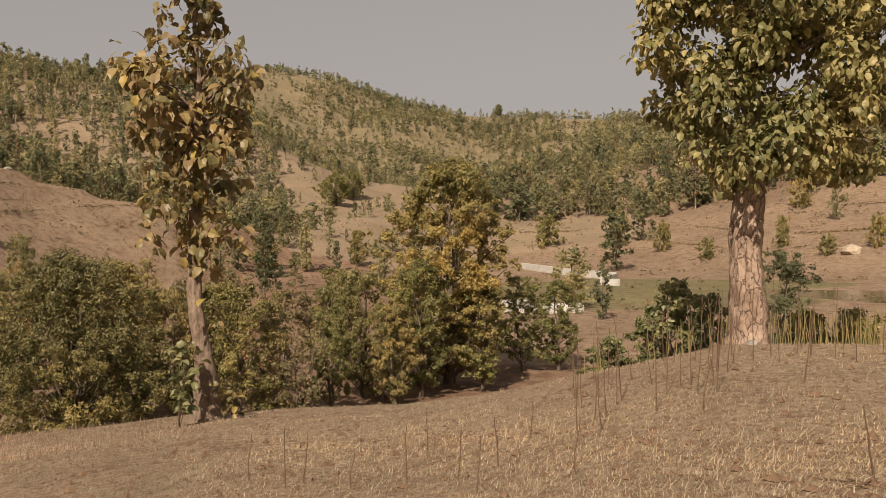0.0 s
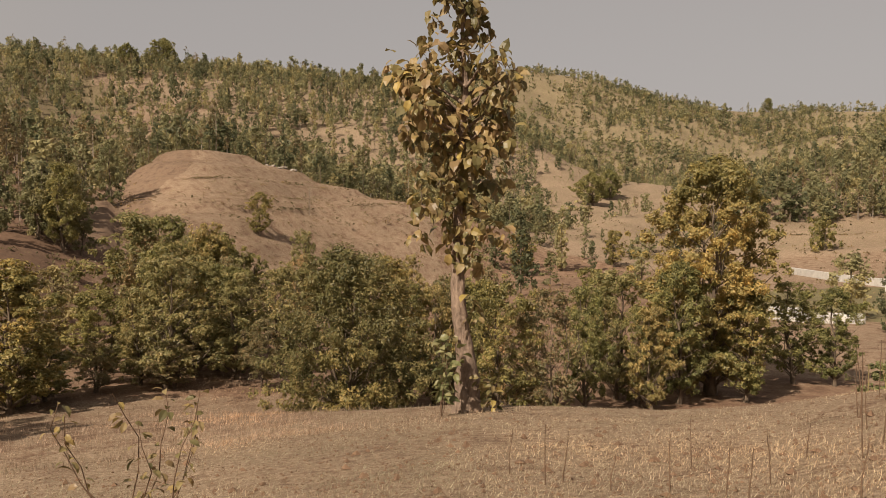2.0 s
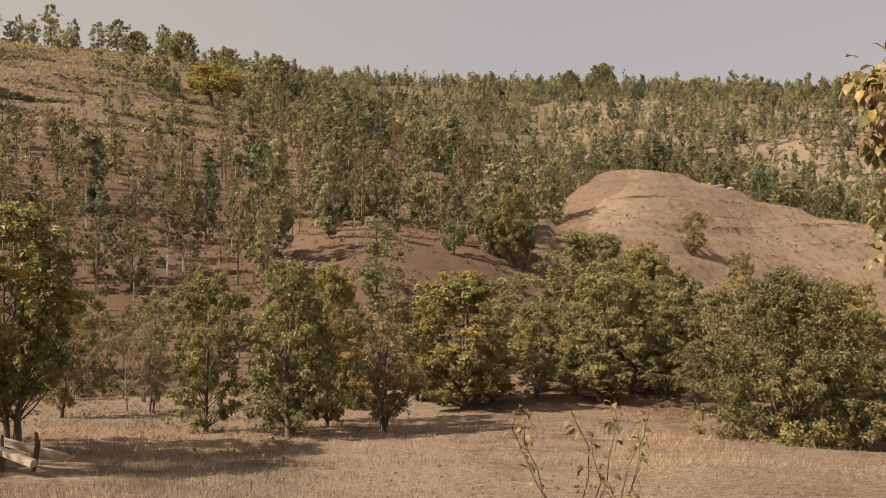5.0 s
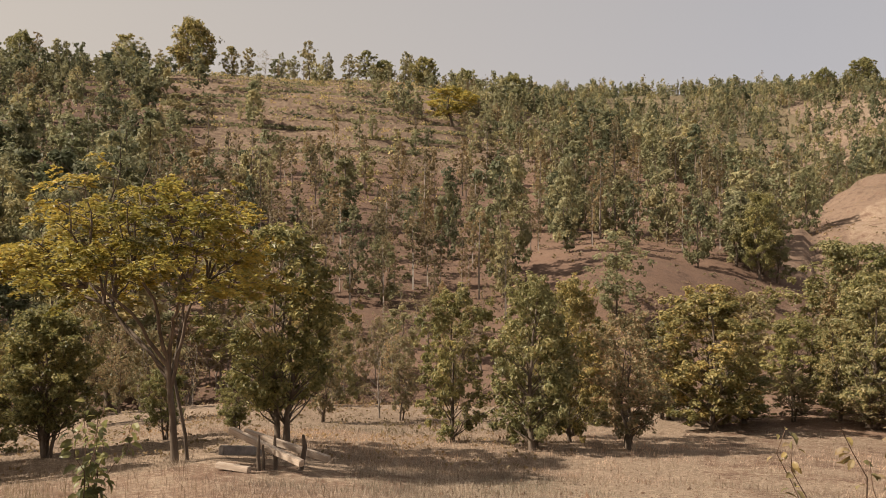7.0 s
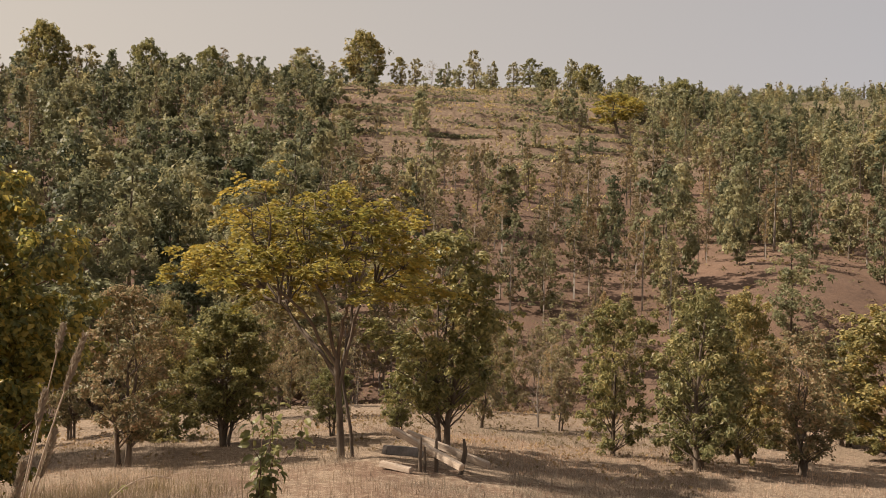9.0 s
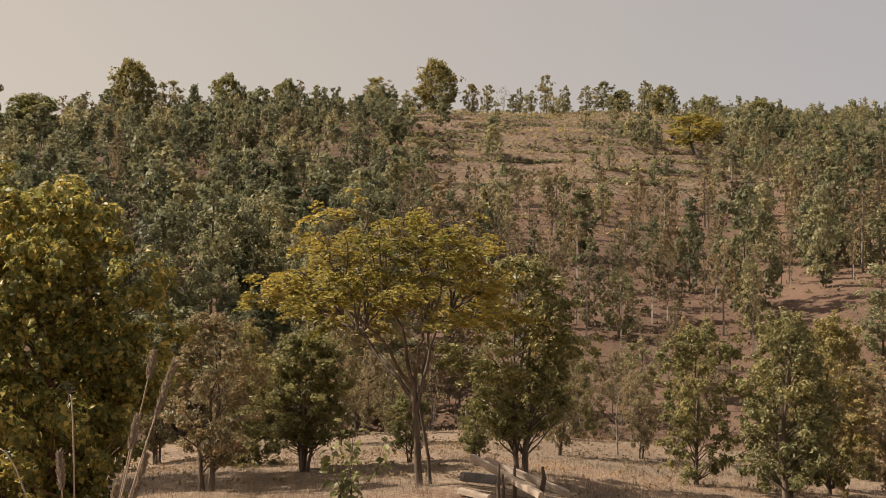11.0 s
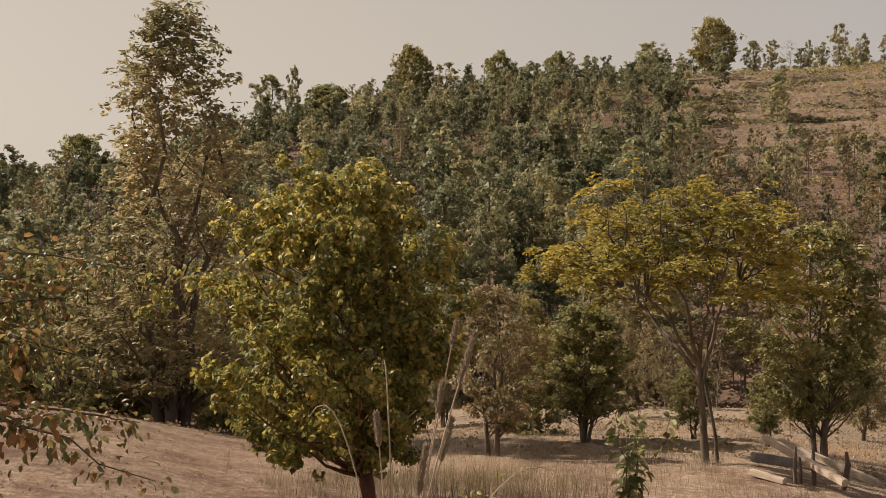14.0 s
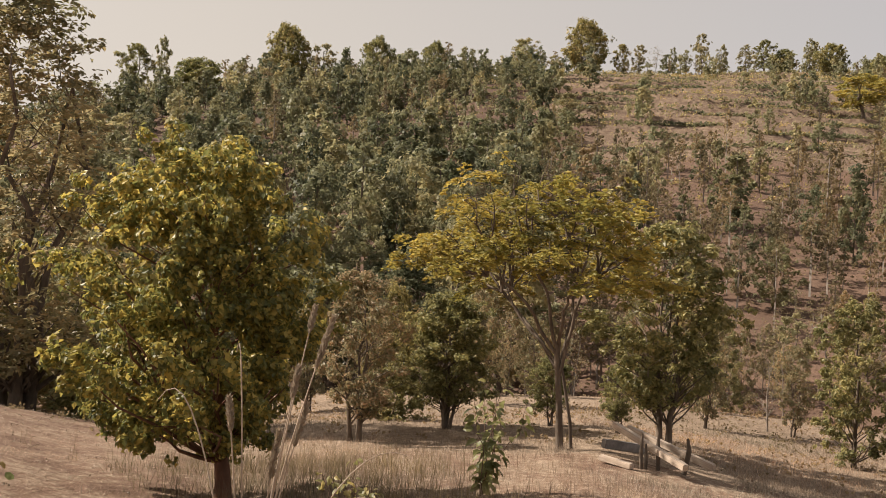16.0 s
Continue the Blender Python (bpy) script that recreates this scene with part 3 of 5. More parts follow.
kind_of("bare", "leafless thin grey tree", (23,), kind="round", mat=RUST, low=1.2, n=50, leaf=0.14, lumps=40, r0=0.05, bark=GREY_BARK)
kind_of("gold", "tree with yellow foliage on the hillside", (24,), kind="round", mat=GOLD, low=1.8, n=1900, leaf=0.26, lumps=30)
kind_of("teakling", "young broad leaved tree behind the field edge", (25, 26), kind="column", mat=TEAK_GREEN, low=0.2, n=3600, leaf=0.17, h=4.0, w=2.2, lumps=26, wide=0.7)
kind_of("blossom", "large olive gold tree on the valley floor", (27,), kind="column", mat=BLOSSOM, low=0.6, n=58000, leaf=0.15, h=11.0, w=6.0, lumps=230, r0=0.22, stems=2)
kind_of("wisp", "tall sparse tree with slim stems and fine leaves", (28, 29), kind="wisp", mat=WISPY, low=1.0, n=16500, leaf=0.12, h=11.0, w=4.2, lumps=420, r0=0.1, stems=5, spray=0.6)
kind_of("rustdeep", "small rusty green tree with several dark stems", (30,), kind="round", mat=RUST, low=1.0, n=12500, leaf=0.115, stems=3, lumps=60)
TREES = {}
order = random.Random(4)


def plant(kind, az, r, h, w, group="trees"):
    label, variants = KINDS[kind]
    i = order.randrange(len(variants))
    (trunk, leafage), h0, w0 = variants[i]
    w = w * (1.22 if r < 60 else 1.06 if kind in ("round", "shrub") else 1.0)
    size = (w / w0, w / w0, h / h0)
    turn = order.uniform(0, 360)
    if (kind, i) in TREES:
        m = Matrix.Translation(spot(az, r)) @ pose(0, 0, 0, 0, 0, turn) @ Matrix.Diagonal((*size, 1))
        first = TREES[kind, i]
        ob = copy_thing(first, m)
        ob.matrix_basis = m
        return ob
    ob = thing("bush" if kind in ("bush", "shrub", "lowbush") else "tree", spot(az, r), label, "bush" if kind in ("bush", "shrub", "lowbush") else "tree", group, turn, size)
    part("trunk", trunk, ob)
    part("crown", leafage, ob)
    TREES[kind, i] = ob
    return ob


def grove(kind, spots):
    for az, r, h, w in spots:
        plant(kind, az, r, h, w)


grove("blossom", [(-0.5, 42, 11, 5.6)])
grove("dark", [(-7.5, 46.4, 5, 2.3), (-5.2, 46.3, 5.2, 2.7), (1.6, 38.8, 6.4, 2.5), (-2.4, 40.7, 5.6, 2.7), (7.5, 35, 5.3, 1.8), (5.6, 155, 6.7, 4.3), (11.7, 137, 7, 5.4), (41.5, 35, 2.1, 2.1), (37.2, 42, 1.4, 1.7), (34.7, 70, 9.3, 6), (40.5, 87, 8.5, 4.1), (28.8, 115, 5.9, 3.8), (74.4, 275.2, 11.4, 6.1), (65.7, 288, 9.9, 7.6), (80.8, 266, 13.4, 10.5), (105.5, 243.7, 18.4, 11.2)])
grove("bush", [(23.2, 29, 5.5, 4.9)])
grove("rust", [(9.8, 31, 5, 2.3), (10.8, 34, 4.9, 1.6), (48.6, 25.1, 4, 2.1), (46.5, 35, 2.8, 1.8), (38.7, 36, 2, 1.7), (34.1, 36, 2, 2.1), (28.6, 36, 2.9, 1.7), (37, 80, 3.8, 2.4), (12.2, 34, 4.3, 2.2), (48.7, 26.5, 3.8, 1.9), (50.9, 40.3, 0.9, 1.3)])
grove("olive", [(5.6, 38.7, 5.8, 2.8), (3.3, 37, 4.5, 1.7), (2.6, 44, 5.3, 1.7), (54.8, 23.2, 4.7, 2), (36.1, 37, 4, 1.9), (32.8, 39, 5.3, 2.8), (30.3, 38, 4.6, 2.5), (27.5, 42, 4.8, 2.5), (18.9, 60, 5.3, 2.4), (46.1, 35, 4, 2.1), (40.4, 89, 8.2, 5), (36.1, 42, 7.4, 3.6), (34.6, 36, 5.4, 2.6), (108.7, 27, 3, 2.1)])
grove("green", [(13.3, 31, 5.3, 2.4), (52.4, 27, 5.1, 1.9), (43.5, 33, 5.2, 3.2), (20.7, 33, 5.8, 3.2), (60, 25, 4.5, 2), (54.6, 24.1, 4.6, 2.2), (52.2, 29, 5.2, 1.7), (43.6, 33.9, 5.3, 3.3)])
grove("teakling", [(-14.9, 26, 3.5, 1.9), (-10.9, 27, 2.4, 1.4), (-17, 25, 2.5, 1), (-13.5, 28, 3.5, 1.1)])
grove("lowbush", [(-22.7, 26, 2.4, 1.5), (-25.2, 26, 2.5, 1.4), (50.6, 33, 1.4, 1.3), (106.9, 24, 1.3, 1.9), (100.9, 21, 0.9, 1.4), (88.5, 24, 1.5, 1.4)])
grove("round", [(7.0, 300, 11.5, 11), (5.9, 318, 11, 9), (76.7, 271.1, 18.4, 13.9), (64.6, 290, 7.4, 8), (61.9, 268, 8.9, 8.4), (59.2, 325.9, 13.6, 12), (96.2, 252.9, 18.7, 13.3), (90.4, 255.8, 14.8, 9.4), (86.6, 258.7, 12.4, 8.5), (101.9, 227, 12.1, 16.1), (116.9, 242, 14.7, 12.7), (120.4, 242, 8.7, 9.5), (52, 276, 10.9, 12), (36.8, 452.5, 12.1, 10.1), (34.6, 465.4, 15.9, 14.7), (56, 248, 10, 9.8), (-3.8, 876, 13, 9)])
grove("shrub", [(-7, 174, 6.3, 5.5), (-11.4, 172, 7.5, 5.2), (-14.3, 163, 5.8, 3.6), (-16.9, 152, 3.6, 2.8), (-22.5, 190, 6.8, 4.7), (-21.4, 155, 5.3, 2.6), (-24, 146, 3.4, 2.9), (-26.7, 148, 5.4, 2.9), (40, 79, 1.7, 2.1), (49.5, 75, 1.2, 1.8)])
grove("column", [(-24.5, 174, 6.7, 3), (-7.9, 136, 3.9, 0.9), (-8.5, 136, 3.5, 0.8), (39.5, 88, 4.7, 2.9), (41.9, 89, 6.2, 3.5), (43.7, 90, 6.8, 3), (46.1, 96, 8.1, 3.8), (37.8, 121, 8.9, 4), (73.3, 277.4, 9.6, 5.1), (71.2, 281.5, 8.6, 3), (69.4, 285.2, 13.5, 5.6), (68.2, 287.7, 10.1, 4.5), (66.8, 290.4, 8.7, 5), (63.1, 277, 10.4, 4.4), (70.4, 283.3, 8.1, 3.7), (93.8, 254.1, 13.3, 8.3), (84.5, 261.3, 10.9, 7.5), (78.7, 235, 6.4, 5.6), (92.4, 254.8, 11.5, 3.3), (104, 245.3, 19.2, 5.8), (97.3, 228, 9.6, 5.4), (77.7, 176, 6.5, 6.9), (-2.6, 876, 9.5, 2.6)])
grove("bare", [(25.6, 130, 7.4, 1.7), (49.7, 104, 5.2, 4.1), (21.4, 189, 3.5, 3.7), (64.8, 32.3, 2.9, 1.5)])
grove("thin", [(63.2, 92, 7.7, 1.6), (60, 105, 6.9, 2.1), (61.5, 81, 4.6, 1.6), (64.1, 79, 3.5, 1.2), (67.1, 50.6, 3.3, 1.8), (68.1, 50.3, 3.4, 1), (72.3, 279.4, 9.1, 4.8)])
grove("deep", [(71, 20.6, 5.3, 3.0), (85, 22.2, 3.4, 2.2), (78.2, 23, 1.9, 1.1), (73.9, 22, 1.7, 0.9), (38.6, 38, 4, 2.5), (84.9, 21.7, 3.5, 1.9), (101.7, 22, 2.7, 2.2), (118.9, 34, 6.1, 4.5)])
grove("wisp", [(111.5, 26, 12.6, 6.6), (115, 30, 7.7, 3.1)])
grove("rustdeep", [(90.9, 19.2, 3.8, 1.9)])
grove("gold", [(95.8, 253.1, 9.4, 7.6), (49.3, 275, 6.7, 7.6), (59.4, 221, 6.6, 10.1), (60, 198, 9.5, 11.7)])


# thickets below the field and round the foot of the hill
for az0, az1, r0, r1, count, low, high, kinds in ((50, 79, 43, 66, 36, 3.0, 5.2, ("thin", "thin", "rust", "olive")), (24, 36, 38, 60, 20, 4.5, 7.0, ("olive", "dark", "rust", "olive")), (3, 24, 33, 46, 15, 4.0, 5.6, ("olive", "dark", "rust", "green")),
                                                  (46, 62, 37, 50, 8, 3.0, 4.6, ("rust", "olive", "thin")), (62, 100, 30, 46, 22, 3.0, 5.0, ("rust", "deep", "thin", "olive", "rustdeep")),
                                                  (100, 124, 26, 40, 16, 4.0, 6.5, ("deep", "olive", "dark"))):
    for _ in range(count):
        tall = order.uniform(low, high)
        plant(order.choice(kinds), order.uniform(az0, az1), order.uniform(r0, r1), tall, tall * order.uniform(0.3, 0.42), "thicket trees")

# the yellowing umbrella tree by the timbers
def umbrella_tree(az, r, seed):
    """A short forked trunk, long rising limbs, and flat feathery sprays at their ends under a domed top."""
    g = np.random.default_rng(seed)
    ob = thing("spreading_tree", spot(az, r), "spreading tree with yellow feathery foliage and forked trunk", "tree", turn=az)
    bits = [tube([(0.02, 0, -0.25), (0, 0, 0.1), (-0.04, 0, 0.9), (-0.12, 0, 1.9), (-0.1, 0, 2.2)], [0.12, 0.085, 0.068, 0.062, 0.056], 10),
            tube([(0.25, 0.2, -0.2), (0.2, 0.2, 0.5), (0.0, 0.15, 1.6)], [0.045, 0.04, 0.035], 6)]
    tops, lows, forks = [], [], []
    for k in range(7):
        a = k * 0.9 + g.normal(0, 0.2)
        mid = np.array([math.cos(a) * 1.15 - 0.5, math.sin(a) * 1.0, 3.3 + g.uniform(-0.3, 0.5)])
        line = bent(g, (-0.1, 0, 1.35 + 0.13 * k), mid, 7, 0.07)
        bits.append(tube(line, np.linspace(0.042, 0.025, 7), 7))
        forks.append(mid)
    forks = np.array(forks)
    limbs = 44
    for k in range(limbs):
        a = k * 2.39996 + g.normal(0, 0.3)
        q = math.sqrt((k + 0.6) / limbs)
        end = np.array([math.cos(a) * 2.75 * q - 0.75, math.sin(a) * 2.4 * q, 5.85 - 2.2 * q ** 2.4 - 1.1 * g.uniform(0, 1) ** 1.8 * (q > 0.3)])
        base = forks[np.argmin(np.linalg.norm(forks[:, :2] - end[:2], axis=1))]
        line = bent(g, base, end, 9, 0.08)
        bits.append(tube(line, np.linspace(0.03, 0.008, 9), 5))
        for s in range(8):
            u = g.uniform(0.4, 1.0)
            p = np.array([np.interp(u, np.linspace(0, 1, 9), line[:, i]) for i in range(3)])
            c = a + g.normal(0, 1.1)
            tip = p + np.array([math.cos(c), math.sin(c), g.uniform(-0.45, 0.9)]) * g.uniform(0.3, 0.65)
            twig = bent(g, p, tip, 5, 0.05)
            bits.append(tube(twig, np.linspace(0.012, 0.004, 5), 4))
            # long feathered leaves stand out flat on both sides of the twig
            for _ in range(4):
                foot = p + (tip - p) * g.uniform(0.3, 1.0)
                b = c + g.choice((-1, 1)) * g.uniform(0.3, 1.2)
                long = g.uniform(0.22, 0.42)
                m = 20
                along = g.uniform(0.1, 1, m)
                d = np.array([math.cos(b), math.sin(b), 0])
                side = np.array([-math.sin(b), math.cos(b), 0]) * g.choice((-1.0, 1.0), (m, 1))
                at = foot + d * (along * long)[:, None] + np.array([0, 0, -0.45 * long]) * (along ** 2)[:, None] + g.normal(0, 0.012, (m, 3))
                way = side + d * 0.6 + g.normal(0, 0.25, (m, 3))
                (tops if u > 0.6 and end[2] > 3.2 or g.uniform() < 0.82 else lows).append((at, way))
    v, f = joined(bits)
    part("trunk", mesh_of("trunk", v, f, BARK, True), ob, "slim forked trunk with long rising limbs")
    for name, sets, mat, label in (("crown", tops, GOLD, "yellow feathery leaves"), ("lower_crown", lows, OLIVE, "greener leaves below the yellow ones")):
        at, way = np.concatenate([q[0] for q in sets]), np.concatenate([q[1] for q in sets])
        lv, lf = leaves(g, at, way, np.tile([0, 0, 1.0], (len(at), 1)) + g.normal(0, 1.1, at.shape), 0.1, 0.52)
        part(name, mesh_of(name, lv, lf, mat), ob, label)


umbrella_tree(77.6, 18.1, 40)

# the broad tree with the reddish trunk
broad = thing("broad_tree", spot(99.0, 11.3), "dense tree with yellow green leaves and reddish trunk", "tree", turn=99.0)
rng = np.random.default_rng(41)
(lv, lf), cc = crown(rng, "dome", 4.5, 3.5, 0.7, 52000, 0.078, 170, 0.5, LEAF, 0.3, 0.75, 7)
lean = np.array([0.3, -0.1, 0])
lv, cc = lv - lean, cc - lean
tv, tf = timber_of(rng, 4.4, 0.9, cc, 0.1, 1, 10)
part("trunk", mesh_of("trunk", tv, tf, RED_BARK, True), broad)
part("crown", mesh_of("crown", lv, lf, SUNNY), broad)


# ---- far woods on the hills ----
def woods():
    """Where the trees of the hills stand: bearing and distance, thinner and thicker by the lie of the land."""
    rng = np.random.default_rng(7)
    want = 80000
    az = rng.uniform(-34, 127, want)
    r = np.sqrt(rng.uniform(50 ** 2, 900 ** 2, want))
    x, y = -r * np.sin(np.radians(az)), r * np.cos(np.radians(az))
    a, q = az + 2.0 * rough(x, y, 16.0, 1.1), r * (1 + 0.08 * rough(x, y, 22.0, 4.4))
    top1 = np.interp(az, AZ1, TOP1)
    d = np.full(want, 0.5)
    for a0, a1, q0, q1, share in ((-40, -1, 0, 208, 0.008), (-40, -1, 208, 420, 0.85), (-1, 9.5, 0, 210, 0.1), (-1, 9.5, 210, 372, 0.07), (-1, 9.5, 372, 500, 0.3), (9.5, 17, 0, 168, 0.06), (9.5, 17, 168, 500, 0.62),
                                  (17, 37.8, 165, 300, 0.75), (17, 30, 300, 500, 0.85), (30, 41, 300, 420, 0.42), (30, 41, 420, 500, 0.75), (37.8, 54, 83, 260, 0.75), (41, 57, 260, 520, 1.2), (43, 55, 0, 83, 0.02),
                                  (54, 79, 0, 105, 0.75), (54, 79, 105, 145, 0.36), (57, 78, 145, 330, 0.05), (57, 65, 145, 330, 0.16), (54, 57, 145, 330, 0.4), (79, 130, 0, 140, 0.9), (79, 130, 140, 300, 0.5)):
        d = np.where((a >= a0) & (a < a1) & (q >= q0) & (q < q1), share, d)
    d = np.where((az >= 2) & (az < 37.8) & (r < 95), 0.0, d)
    d = np.where((az > 16) & (az < 37.6) & (r < top1 + 10), 0.0, d)
    d = np.where((r > 500), 0.45, d)
    d = d * np.clip(1 + np.where(r > 380, 1.5, 0.8) * rough(x, y, np.where(r > 380, 40.0, 24.0), 0.9), np.where(r > 380, 0.16, 0.06), 2.2)
    keep = rng.uniform(0, 1, want) < d
    az, r, x, y = az[keep], r[keep], x[keep], y[keep]
    # none on land that lies well hidden behind a rise
    ga, gr = np.arange(-35, 128, 0.5), np.linspace(50, 920, 300)
    A, Q = np.meshgrid(np.radians(ga), gr, indexing="ij")
    sight = np.maximum.accumulate((height(-Q * np.sin(A), Q * np.cos(A)) - EYE) / Q, axis=1)
    i, j = np.clip(np.round((az + 35) / 0.5).astype(int), 0, len(ga) - 1), np.clip(np.searchsorted(gr, r) - 2, 0, 299)
    seen = (height(x, y) - EYE + 11) / r > sight[i, j]
    return rng, az[seen], r[seen]


rng, waz, wr = woods()
near_order = np.argsort(wr)
kind_of("olive_hill", "olive tree on the wooded slope", (50, 51), kind="column", mat=HAZED_OLIVE, low=0.7, n=4200, leaf=0.18, lumps=30, spray=0.5)
kind_of("deep_hill", "dark green tree on the shaded slope", (52, 53), kind="column", mat=HAZED_DARK, low=0.4, n=5200, leaf=0.18, lumps=32, w=3.6)
kind_of("rust_hill", "thin brown leaved sapling on the red slope", (54, 55, 56), kind="column", mat=BROWN, low=2.0, n=520, leaf=0.2, lumps=18, spray=0.6, w=1.9, r0=0.06, bark=GREY_BARK)
for i in near_order[:45]:
    a, q = float(waz[i]), float(wr[i])
    if a > 79:
        k = order.choice(("deep_hill", "deep_hill", "olive_hill", "column"))
    elif a > 54:
        k = order.choice(("rust_hill", "rust_hill", "rust_hill", "olive_hill"))
    else:
        k = order.choice(("olive_hill", "deep_hill", "rust_hill", "column"))
    s = order.uniform(0.65, 1.25)
    plant(k, a, q, (6.2 if a > 91 else 7.0 if a > 79 else 5.2 if a < 54 else 4.2) * s, (4.2 if a > 79 else 3.2 if a < 54 else 2.0) * s * order.uniform(0.8, 1.2), "trees on the slope")


def template(seed, kind, n, leaf, h, w, low=0.4, limbs=16, twigs=4, trunk=0.09):
    g = np.random.default_rng(seed)
    (v, f), c = crown(g, kind, h, w, low, n, leaf, limbs, 0.4, SLIP, 0.3, 0.75, twigs)
    tv, tf = tube([(0, 0, -0.3), (0.05, 0, h * 0.4), (0, 0.06, h * 0.9)], [trunk, trunk * 0.8, trunk * 0.3], 3)
    return v, f, tv, np.concatenate([tf[:, :3], tf[:, [0, 2, 3]]])


FORMS = (("column", 6.5, 2.9), ("round", 5.6, 3.6), ("column", 7.2, 2.3), ("cone", 7.0, 3.2), ("column", 6.0, 3.2), ("round", 6.6, 4.2), ("column", 5.0, 2.0))
POLES = (("column", 6.8, 1.5), ("column", 5.6, 1.7), ("round", 6.2, 2.0), ("column", 7.6, 1.4))


def wood_mesh(name, mat, idx, label, forms=FORMS, low=0.4, full=1.0, bark=BARK, small=1.0):
    g = np.random.default_rng(len(idx))
    sets = []
    for reach, n, leaf, limbs, twigs in ((72, 2600, 0.2, 26, 6), (105, 1400, 0.28, 22, 5), (170, 800, 0.38, 18, 4), (300, 400, 0.52, 14, 3), (500, 210, 0.66, 10, 3), (2000, 80, 0.95, 7, 2)):
        sets.append((reach, [template(60 + k, q[0], int(n * full * q[2] / 2.9), leaf * small, q[1], q[2], low, limbs, twigs) for k, q in enumerate(forms)]))
    crowns, trunks = [], []
    px, py = -wr * np.sin(np.radians(waz)), wr * np.cos(np.radians(waz))
    places = np.stack([px, py, height(px, py)], -1)
    for i in idx:
        q, b = float(wr[i]), float(waz[i])
        v, f, tv, tf = next(t for reach, t in sets if q < reach)[g.integers(len(forms))]
        s = g.lognormal(-0.12, 0.28) * (1.3 if 79 < b < 100 and q < 180 else 1.1 if b >= 79 else 1.05 if b > 36 and q < 260 else 1.2 if b < -1 and q < 400 else 0.8 if b < 10 and q < 380 else 1.05)
        s = min(s, 1.65)
        wide = g.uniform(0.75, 1.25) * (1.0 if q > 500 else 0.8 if q > 240 and b < 58 else 1.0)
        a = g.uniform(0, 6.28)
        ca, sa_ = math.cos(a) * s * wide, math.sin(a) * s * wide
        m = np.array([(ca, -sa_, 0), (sa_, ca, 0), (0, 0, s)])
        at = places[i]
        crowns.append((v @ m.T + at, f))
        trunks.append((tv @ m.T + at, tf))
    ob = new(name)
    tagged(ob, label, "woods", kind="stuff")
    v, f = joined(crowns)
    part("crowns", mesh_of("crowns", v, f, mat), ob)
    v, f = joined(trunks)
    part("trunks", mesh_of("trunks", v, f, bark), ob)


def scrub():
    """Low scrub along the edges of the hill's terraces."""
    g = np.random.default_rng(33)
    n = 5200
    az, r = g.uniform(54, 100, n), np.sqrt(g.uniform(110 ** 2, 285 ** 2, n))
    x, y = -r * np.sin(np.radians(az)), r * np.cos(np.radians(az))
    w = (height(x, y) - EYE + rough(x, y, 30, 5.0) * 1.2) / 3.0
    keep = ((w - np.floor(w)) > 0.8) & (r < np.interp(az, AZ1, TOP1))
    bits = []
    for x1, y1, z1 in zip(x[keep], y[keep], height(x[keep], y[keep])):
        m = 16
        d = ball(g, m) * np.array([0.9, 0.9, 0.45]) * g.uniform(0.5, 1.3)
        at = np.array([x1, y1, z1 + 0.25]) + d
        bits.append(leaves(g, at, d + g.normal(0, 0.4, (m, 3)), d + np.array([0, 0, 0.5]), 0.5, 0.6))
    v, f = joined(bits)
    return tagged(new("scrub", mesh_of("scrub", v, f, OLIVE)), "low scrub along the terrace edges of the hill", "scrub", kind="stuff")


scrub()


def tufts(n, az0, az1, r0, r1, size, mat, seed, label):
    """Low dry bushes scattered over the slopes."""
    g = np.random.default_rng(seed)
    az, r = np.radians(g.uniform(az0, az1, n)), np.sqrt(g.uniform(r0 ** 2, r1 ** 2, n))
    x, y = -r * np.sin(az), r * np.cos(az)
    keep = rough(x, y, 9.0, 6.0) + 0.5 * g.normal(size=n) > 0.0
    x, y = x[keep], y[keep]
    z = height(x, y)
    m, k = len(x), 9
    s = size * g.lognormal(0, 0.5, m)
    d = ball(g, m * k) * np.array([1, 1, 0.6])
    d[:, 2] = np.abs(d[:, 2])
    at = np.repeat(np.stack([x, y, z], -1), k, axis=0) + d * np.repeat(s, k)[:, None]
    v, f = leaves(g, at, d + g.normal(0, 0.3, d.shape), d + np.array([0, 0, 0.4]), size * 0.7, 0.7)
    return tagged(new("scrub", mesh_of("scrub", v, f, mat)), label, "scrub", kind="stuff")


